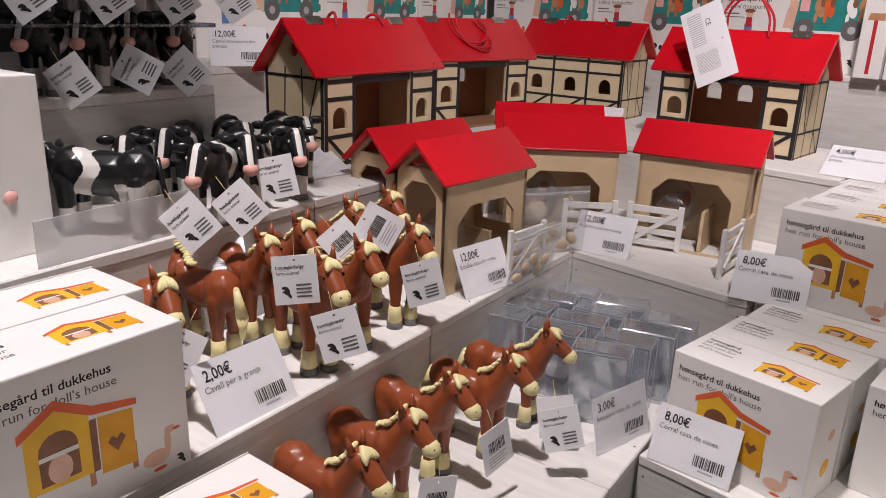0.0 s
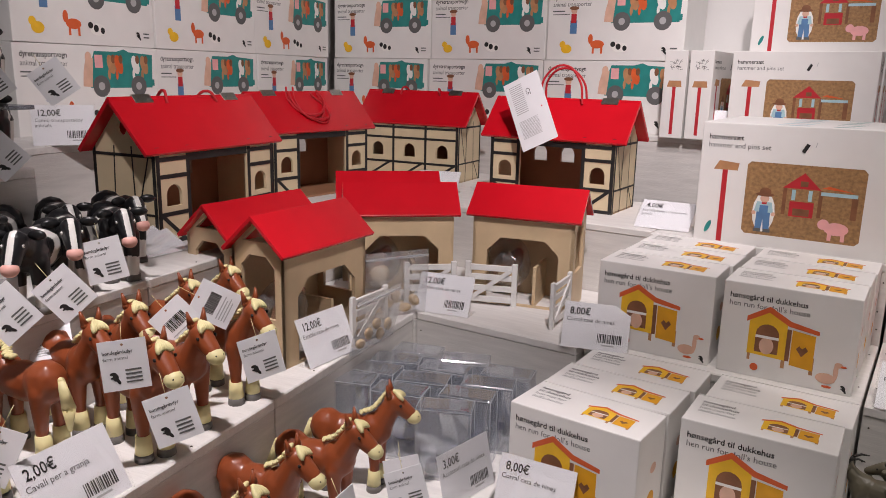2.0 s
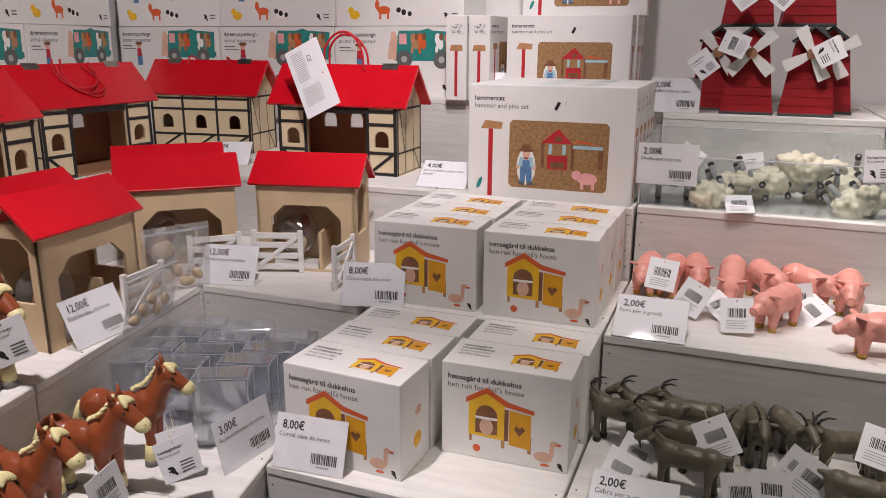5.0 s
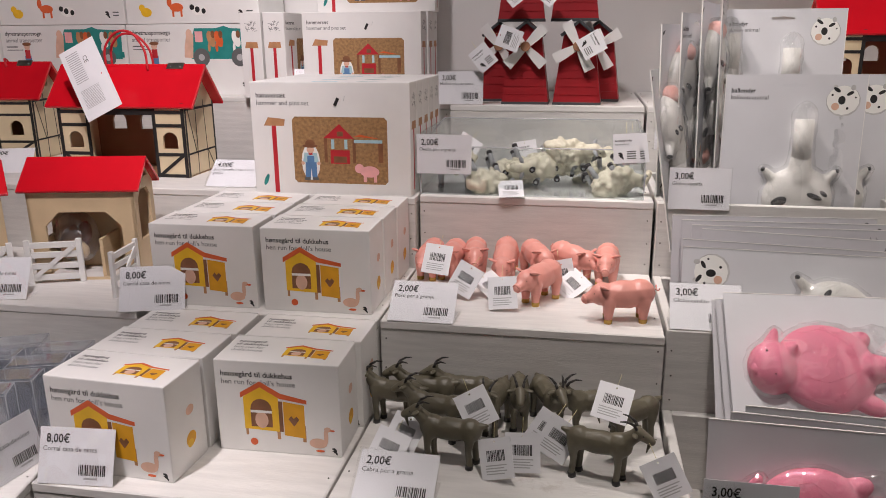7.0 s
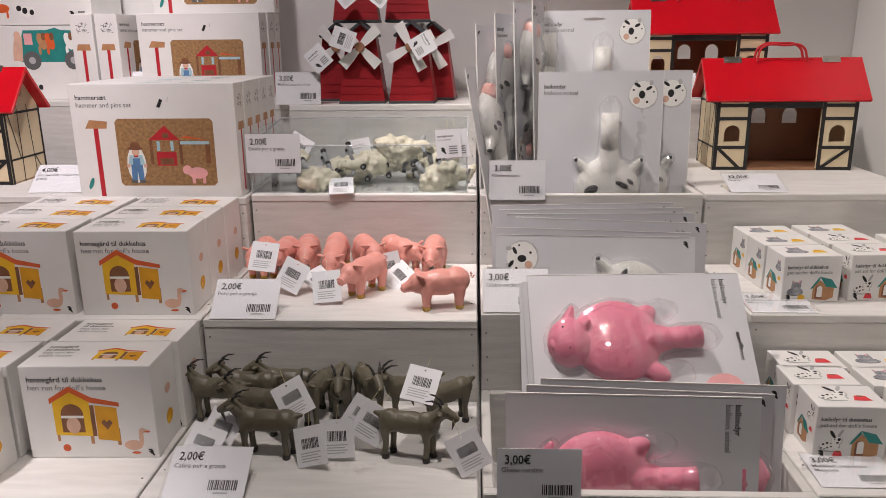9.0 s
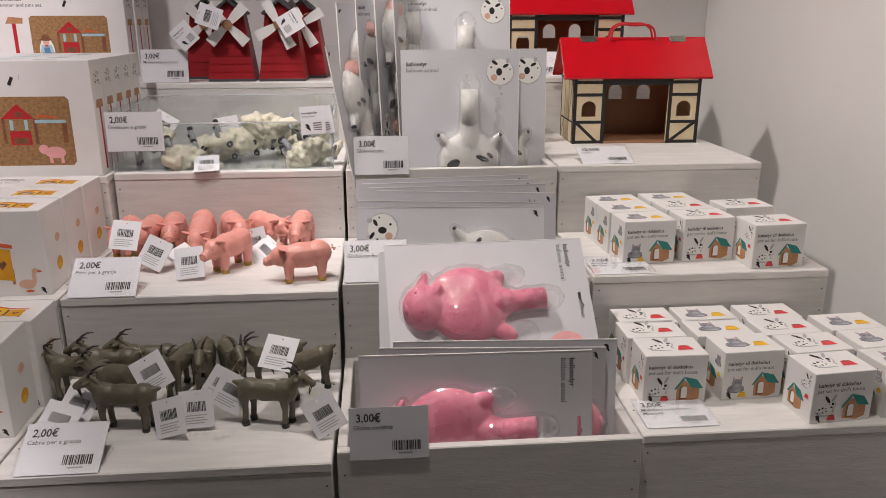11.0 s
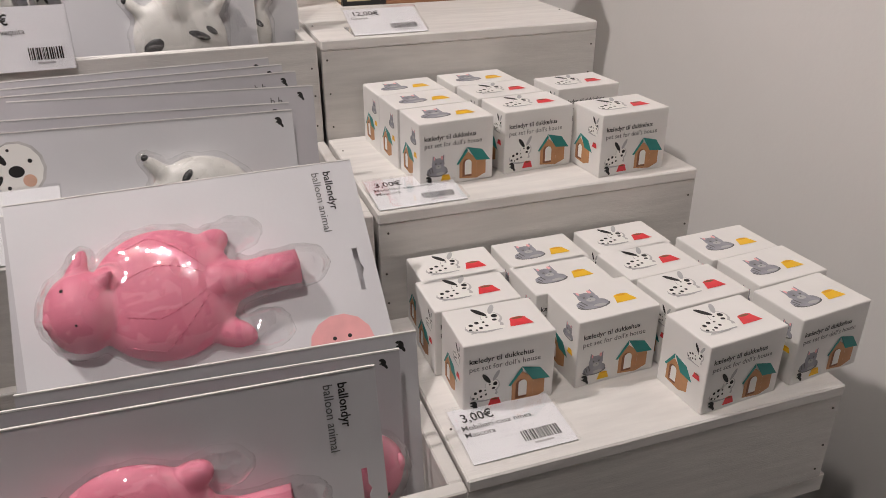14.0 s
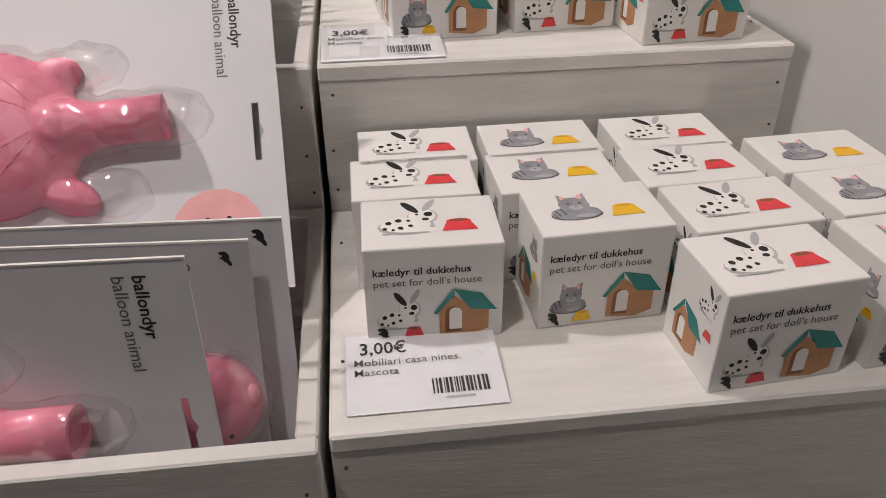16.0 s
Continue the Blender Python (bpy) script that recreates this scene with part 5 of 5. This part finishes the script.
def pack(m):
    w, d, h = 0.078, 0.044, 0.108
    ob = thing("accessory_pack", "clear plastic box with a dark blue toy bucket inside", "toy pack", m, "accessory packs")
    part("clear_box", box_bm(-w / 2, w / 2, -d / 2, d / 2, 0, h, 0.004, 3), PACK, ob).visible_shadow = False
    part("clear_flap", box_bm(-w / 2 + 0.003, w / 2 - 0.003, -d / 2 + 0.004, -d / 2 + 0.0046, 0.004, h - 0.008), PACK, ob).visible_shadow = False
    # Glints on the folds, modelled as thin whitish bars on every edge.
    b = bmesh.new()
    for x in (-1, 1):
        for y in (-1, 1):
            T(b, (x * w / 2, y * d / 2, 0.002), (x * w / 2, y * d / 2, h - 0.002), 0.0005, 0.0005, 0, 6, False)
        for z in (0.002, h - 0.002):
            T(b, (x * w / 2, -d / 2, z), (x * w / 2, d / 2, z), 0.0005, 0.0005, 0, 6, False)
            T(b, (-w / 2, x * d / 2, z), (w / 2, x * d / 2, z), 0.0005, 0.0005, 0, 6, False)
    part("folded_edges", b, FROST, ob, "pale bars as glints on the folded plastic edges")
    b = bmesh.new()
    T(b, (0.008, 0, 0.004), (0.008, 0, 0.034), 0.014, 0.018, 0, 16, False)
    T(b, (0.008, 0, 0.034), (0.008, 0, 0.037), 0.0195, 0.0195, 0, 16, False)
    T(b, (-0.018, 0, 0.004), (-0.018, 0, 0.02), 0.01, 0.008, 0, 12, False)
    part("toy_bucket", b, NAVY, ob)
    return ob


p0 = pack(pose(-0.375, 0.995, T1, 0, 0, 24))
for i in range(3):
    for j in range(4):
        if i or j:
            x, y = -0.375 - 0.086 * i + 0.004 * j, 0.995 + 0.054 * j + 0.010 * (i % 2)
            copy_thing(p0, pose(x, min(y, 1.195), T1, 0, 0, (24, 16, 20, 14)[(i + j) % 4]))

# ---- windmills ----
MILLRED = surf("dark_red_painted_wood", (0.33, 0.008, 0.014), 0.45, 0.08, 20, 0.1, 80)
MILLGREY = surf("dark_grey_painted_wood", (0.06, 0.065, 0.07), 0.5)
SAIL = surf("white_painted_sail", (0.78, 0.77, 0.75), 0.45, 0.04, 20)


def mill(m, turn):
    ob = thing("toy_windmill", "dark red wooden toy windmill with white sails", "toy windmill", m, "toy windmills")
    b = bmesh.new()
    w0, w1, h = 0.053, 0.034, 0.15
    lo = [b.verts.new((x, y, 0.006)) for x, y in ((-w0, -w0 * 0.75), (w0, -w0 * 0.75), (w0, w0 * 0.75), (-w0, w0 * 0.75))]
    hi = [b.verts.new((x, y, h)) for x, y in ((-w1, -w1 * 0.75), (w1, -w1 * 0.75), (w1, w1 * 0.75), (-w1, w1 * 0.75))]
    b.faces.new(lo[::-1])
    b.faces.new(hi)
    for i in range(4):
        b.faces.new((lo[i], lo[(i + 1) % 4], hi[(i + 1) % 4], hi[i]))
    part("tower", b, MILLRED, ob)
    for k in range(7):
        z = 0.022 + 0.018 * k
        q = w0 + (w1 - w0) * (z - 0.006) / (h - 0.006)
        part("board_ridge", box_bm(-q - 0.0008, q + 0.0008, -q * 0.75 - 0.001, -q * 0.75 + 0.003, z, z + 0.0015), MILLRED, ob)
    part("base_board", box_bm(-w0 - 0.001, w0 + 0.001, -w0 * 0.75 - 0.001, w0 * 0.75 + 0.001, 0, 0.006, 0.0006), MILLGREY, ob)
    for s in (-1, 1):
        part("cap_panel", box_bm(-0.05, 0.003, -0.036, 0.036, -0.003, 0.003, 0.0006), MILLGREY, ob, "", Matrix.Translation((0, 0, h + 0.032)) @ pose(0, 0, 0, 0, 0, 0 if s < 0 else 180) @ pose(0, 0, 0, 0, -38, 0))
    g = plate([(-w1, 0), (w1, 0), (0, 0.028)], (), 0.05)
    part("cap_gable", g, MILLRED, ob, "", Matrix.Translation((0, 0.025, h)) @ XZ)
    hub = Matrix.Translation((0, -0.046, h - 0.022)) @ pose(0, 0, 0, 90 - 4) @ pose(0, 0, 0, 0, 0, turn)
    for k in range(4):
        part("sail", plate([(0.007, -0.007), (0.03, -0.0105), (0.058, -0.0125), (0.058, 0.0125), (0.03, 0.0105), (0.007, 0.007)], (), 0.004), SAIL, ob, "", hub @ pose(0, 0, 0.0, 0, 0, 90 * k))
    b = bmesh.new()
    bmesh.ops.create_cone(b, cap_ends=True, segments=16, radius1=0.0115, radius2=0.0105, depth=0.008, matrix=Matrix.Translation((0, 0, 0.006)))
    part("hub_knob", b, INSIDE, ob, "", hub)
    b = bmesh.new()
    T(b, (0, -0.046, h - 0.022), (0, -0.02, h - 0.022), 0.004, 0.004, 0, 8, False)
    part("axle", b, MILLGREY, ob)
    return ob


mills = [mill(pose(0.284, 1.995, T4), 45), mill(pose(0.402, 1.99, T4, 0, 0, -2), 28), mill(pose(0.212, 2.075, T4, 0, 0, 4), 38), mill(pose(0.446, 2.09, T4, 0, 0, -4), 30),
         mill(pose(0.268, 2.04, T4 + 0.183, 0, 0, 2), 15), mill(pose(0.388, 2.05, T4 + 0.183, 0, 0, 3), 50)]
for k, t in ((0, ((0.225, 1.925, T4 + 0.155), 0, 84, 70, False)), (1, ((0.452, 1.925, T4 + 0.145), 0, 84, -60, True)), (2, ((0.175, 1.93, T4 + 0.125), -5, 84, 40, True)), (4, ((0.24, 1.95, T4 + 0.262), 0, 70, 40, False)), (5, ((0.352, 1.95, T4 + 0.262), 0, 70, -40, True))):
    add_tag(mills[k], *t)

# ---- balloon animal cards ----
# Darker grey paints in the shade that front cards throw on stacked ones.
SHADED_CARD = surf("shaded_grey_card", (0.52, 0.51, 0.53), 0.5, 0.04, 12, 0.04, 200)
BALLOON = surf("matte_pink_latex", (0.84, 0.25, 0.36), 0.55, 0.06, 30, 0.08, 120)
BALLOON_CREASE = surf("pink_crease_shade", (0.74, 0.17, 0.27), 0.55)
BALLOON_DK = surf("deep_pink_latex", (0.68, 0.1, 0.2), 0.5)
COWBALLOON = surf("white_latex", (0.68, 0.67, 0.63), 0.4, 0.05, 30)
CW, CH = 0.325, 0.235


def pig_balloon():
    b = bmesh.new()
    E(b, (-0.004, 0, 0.006), (0.066, 0.062, 0.027), sub=4)
    E(b, (-0.074, -0.004, 0.010), (0.032, 0.037, 0.029), sub=4)
    E(b, (0.040, 0.040, 0.004), (0.022, 0.014, 0.013), 0, 25, sub=3)
    E(b, (0.046, -0.046, 0.004), (0.026, 0.014, 0.013), 0, -25, sub=3)
    T(b, (0.046, 0.0, 0.009), (0.078, 0.001, 0.011), 0.024, 0.0155)
    T(b, (-0.074, 0.030, 0.014), (-0.068, 0.046, 0.016), 0.010, 0.0055)
    T(b, (-0.054, 0.016, 0.026), (-0.047, 0.022, 0.032), 0.009, 0.004)
    b = melted(b, 0.0022, 8)
    T(b, (0.066, 0.001, 0.012), (0.118, 0.003, 0.012), 0.0155, 0.0165, 0, 24, False)
    T(b, (0.118, 0.003, 0.012), (0.1183, 0.003, 0.012), 0.0125, 0.0125, 1, 24, False)
    # Shade in the creases, drawn as thin deeper-pink tubes on the body.
    for ya, bend in ((0.040, 0.012), (0.012, 0.010), (-0.020, -0.008), (-0.046, -0.010)):
        last = None
        for i in range(13):
            k = i / 12
            x, y = 0.044 - 0.082 * k, 0.002 + (ya - 0.002) * min(1, 1.5 * k) + bend * math.sin(math.pi * k)
            q = 1 - ((x + 0.004) / 0.066) ** 2 - (y / 0.062) ** 2
            here = (x, y, 0.0055 + 0.027 * math.sqrt(max(0.02, q)))
            if last and q > 0.04:
                T(b, last, here, 0.0007, 0.0007, 3, 6, False)
            last = here
    E(b, (-0.098, -0.010, 0.021), (0.0075, 0.010, 0.0065), 35, mat=0, sub=3)
    for dy in (-0.0035, 0.0035):
        E(b, (-0.1025, dy - 0.010, 0.0245), (0.0012, 0.0014, 0.0014), mat=1)
    for p in ((-0.086, 0.012, 0.034), (-0.078, -0.020, 0.0345)):
        E(b, p, (0.0016,) * 3, mat=2)
    return mesh_of(b, "pig_balloon", [BALLOON, BALLOON_DK, BLACK, BALLOON_CREASE])


def cow_balloon():
    b = bmesh.new()
    E(b, (-0.038, 0, 0.006), (0.060, 0.060, 0.025), sub=4)
    T(b, (0.0, 0, 0.01), (0.05, 0, 0.012), 0.022, 0.016)
    for s in (-1, 1):
        T(b, (-0.002, s * 0.044, 0.008), (0.012, s * 0.058, 0.01), 0.010, 0.007)
    b = melted(b, 0.0034, 5)
    T(b, (0.03, 0, 0.012), (0.105, 0, 0.012), 0.0165, 0.0165, 0, 20, False)
    for s in (-1, 1):
        E(b, (0.015, s * 0.062, 0.01), (0.004, 0.004, 0.006), mat=1)
    E(b, (-0.040, 0.030, 0.0265), (0.009, 0.018, 0.0035), 0, 20, 1)
    E(b, (-0.030, -0.024, 0.0285), (0.005, 0.015, 0.0035), 0, -20, 1)
    E(b, (-0.025, -0.040, 0.0235), (0.004, 0.009, 0.003), 0, -35, 1)
    E(b, (-0.090, 0.0, 0.012), (0.02, 0.026, 0.019), mat=2)
    return mesh_of(b, "cow_balloon", [COWBALLOON, BLACK, COWPINK])


PIGB, COWB = pig_balloon(), cow_balloon()


def shell(me, tip, pigged):
    """A clear blister that follows the toy at a small distance."""
    b = bmesh.new()
    b.from_mesh(me)
    b.normal_update()
    for v in b.verts:
        v.co = v.co + v.normal * 0.004
    E(b, (tip + 0.006, 0.003 if pigged else 0, 0.010), (0.026, 0.021, 0.017))
    if pigged:
        E(b, (0.068, 0.047, 0.006), (0.024, 0.018, 0.015))
        E(b, (0.076, -0.05, 0.005), (0.03, 0.02, 0.013))
    b = melted(b, 0.0036, 3)
    b.normal_update()
    for v in b.verts:
        v.co = v.co + v.normal * (0.002 + 0.0028 * noise.noise(v.co * 75) + 0.0013 * noise.noise(v.co * 210))
    bmesh.ops.delete(b, geom=[v for v in b.verts if v.co.z < -0.002], context="VERTS")
    return mesh_of(b, "blister", BLISTER)


PIGS, COWS = shell(PIGB, 0.118, True), shell(COWB, 0.105, False)
EURO = [(x, y) for x, y in ((0.142, -0.022), (0.147, -0.022), (0.147, -0.006), (0.150, 0.0), (0.147, 0.006), (0.147, 0.022), (0.142, 0.022))]


def balloon_card(m, is_pig, label=""):
    """Backing card in x, y facing +z; the balloon's neck points to +x."""
    ob = thing("balloon_card", label or ("pink pig balloon in a clear blister on a grey-white card" if is_pig else "white cow balloon in a clear blister on a grey-white card"), "toy card", m, "balloon cards")
    part("backing_card", plate([(-CW / 2, -CH / 2), (CW / 2, -CH / 2), (CW / 2, CH / 2), (-CW / 2, CH / 2)], [EURO], 0.0012), GREYCARD, ob)
    for s in (-1, 1):
        part("card_edge", box_bm(-CW / 2, CW / 2, s * (CH / 2 + 0.0001) - 0.0006, s * (CH / 2 + 0.0001) + 0.0006, -0.0006, 0.0018), CARD, ob, "raw white card edge")
    f = pose(0, 0, 0.0012)
    txt("ballondyr", 0.0112, BLACK, ob, f, 0.131, 0.108, True, turn=-90)
    txt("balloon animal", 0.0112, DARK, ob, f, 0.119, 0.108, turn=-90)
    face = [(PINKP, oval(0.112, -0.071, 0.032, 0.03)), (BLACK, oval(0.105, -0.064, 0.002)), (BLACK, oval(0.12, -0.064, 0.002)), (BROWN, oval(0.112, -0.076, 0.004, 0.003))] if is_pig else \
           [(SHADE, oval(0.1175, -0.0805, 0.027, 0.0285)), (PALE, oval(0.119, -0.08, 0.0255, 0.0268)), (SHADE, oval(0.141, -0.066, 0.005, 0.004)), (SHADE, oval(0.141, -0.095, 0.005, 0.004)), (BLACK, oval(0.119, -0.078, 0.0075, 0.006)), (BLACK, oval(0.131, -0.091, 0.003, 0.0065, turn=0.5)), (BLACK, oval(0.137, -0.069, 0.003, 0.007, turn=-0.6)), (BLACK, oval(0.128, -0.062, 0.002)), (BLACK, oval(0.124, -0.1, 0.0016)), (PEACH, oval(0.108, -0.068, 0.0065)), (BLACK, oval(0.105, -0.088, 0.0022))]
    ink("printed_picture", face, ob, f)
    ink("printed_mark", moved([(m_, [(-x, -y) for x, y in p]) for m_, p in LOGO], -0.148, -0.103, 0.0075), ob, f)
    ink("printed_mark", moved(LOGO, -0.145, 0.1, 0.008), ob, pose(0, 0, -0.0004, 180))
    off = pose(-0.035 if is_pig else -0.02, 0.008 if is_pig else -0.018, 0.002)
    part("balloon", PIGB if is_pig else COWB, None, ob, "pink latex pig balloon" if is_pig else "white latex cow balloon", off)
    part("blister", PIGS if is_pig else COWS, None, ob, "clear plastic blister", off).visible_shadow = False
    return ob


def backing(m):
    """A balloon card seen from its blank back or edge."""
    ob = thing("balloon_card", "grey-white backing card of a stacked balloon pack", "toy card", m, "balloon cards")
    part("backing_card", plate(rect(-CW / 2, -CH / 2, CW / 2, CH / 2), [EURO], 0.0012), SHADED_CARD, ob)
    part("card_edge", box_bm(-CW / 2, CW / 2, CH / 2 - 0.0008, CH / 2 + 0.0006, -0.0006, 0.0016), CARD, ob, "raw white card edge")
    ink("printed_mark", moved(LOGO, 0.148, 0.104, 0.0065), ob, pose(0, 0, 0.0012))
    txt("b b", 0.0112, DARK, ob, pose(0, 0, 0.0012), 0.112, 0.098)
    return ob


def card_pose(x, y, z, tilt, rz, roll):
    """Card centre, leaning back by tilt degrees."""
    return pose(x, y, z, 90 - tilt, 0, rz) @ pose(0, 0, 0, 0, 0, roll)


balloon_card(card_pose(0.750, 1.050, 0.884, 7, -5, 1.6), True)
backing(card_pose(0.775, 1.072, 0.880, 9, -2, -1))
balloon_card(card_pose(0.796, 1.088, 0.884, 8, -2, 179.5), True)
balloon_card(card_pose(0.792, 1.206, 1.008, 42, 3.3, -0.3), True, "pink pig balloon in a clear blister on a leaning card")
backing(card_pose(0.785, 1.216, 0.996, 42, 2, 0.6))
backing(card_pose(0.778, 1.226, 0.985, 42, 1, -1))
balloon_card(card_pose(0.742, 1.352, 1.018, 15, -2, 179.6), False)
backing(card_pose(0.742, 1.385, 1.02, 14, -1, -1.5))
backing(card_pose(0.775, 1.415, 1.03, 14, -2, -1.5))
for i in range(3):
    backing(card_pose(0.765 - 0.012 * i, 1.44 + 0.025 * i, 1.036 + 0.003 * i, 12, 1 - i, 0.5 * i))
balloon_card(pose(0.787, 1.645, 1.222, 86, 0, -2) @ pose(0, 0, 0, 0, 0, 90), False)
balloon_card(pose(0.85, 1.675, 1.222, 86, 0, 0) @ pose(0, 0, 0, 0, 0, 90), False)
balloon_card(pose(0.80, 1.84, 1.34, 84, 0, 0) @ pose(0, 0, 0, 0, 0, 90), False)
for i in range(4):
    balloon_card(pose(0.60 + 0.028 * i, 1.74 + 0.02 * i, 1.31 + 0.02 * i, 88, 0, 66 + 4 * i) @ pose(0, 0, 0, 0, 0, 90 if i % 2 else 270), False)
balloon_card(pose(0.583, 1.68, 1.235, 80, 0, 76) @ pose(0, 0, 0, 0, 0, 270), False)

# ---- odd box on the cow shelf ----
odd = thing("toy_carton", "plain white cardboard carton with a small red picture", "toy box", pose(-0.80, 0.335, T3, 0, 0, 100))
part("carton", box_bm(-0.09, 0.09, -0.09, 0.09, 0, 0.185, 0.0016, 2), CARD, odd)
ink("printed_picture", [(RED, rect(0.005, 0.03, 0.03, 0.07)), (TAN, oval(0.018, 0.08, 0.012, 0.02))], odd, faces_of(0.18, 0.18, 0.185)["front"])
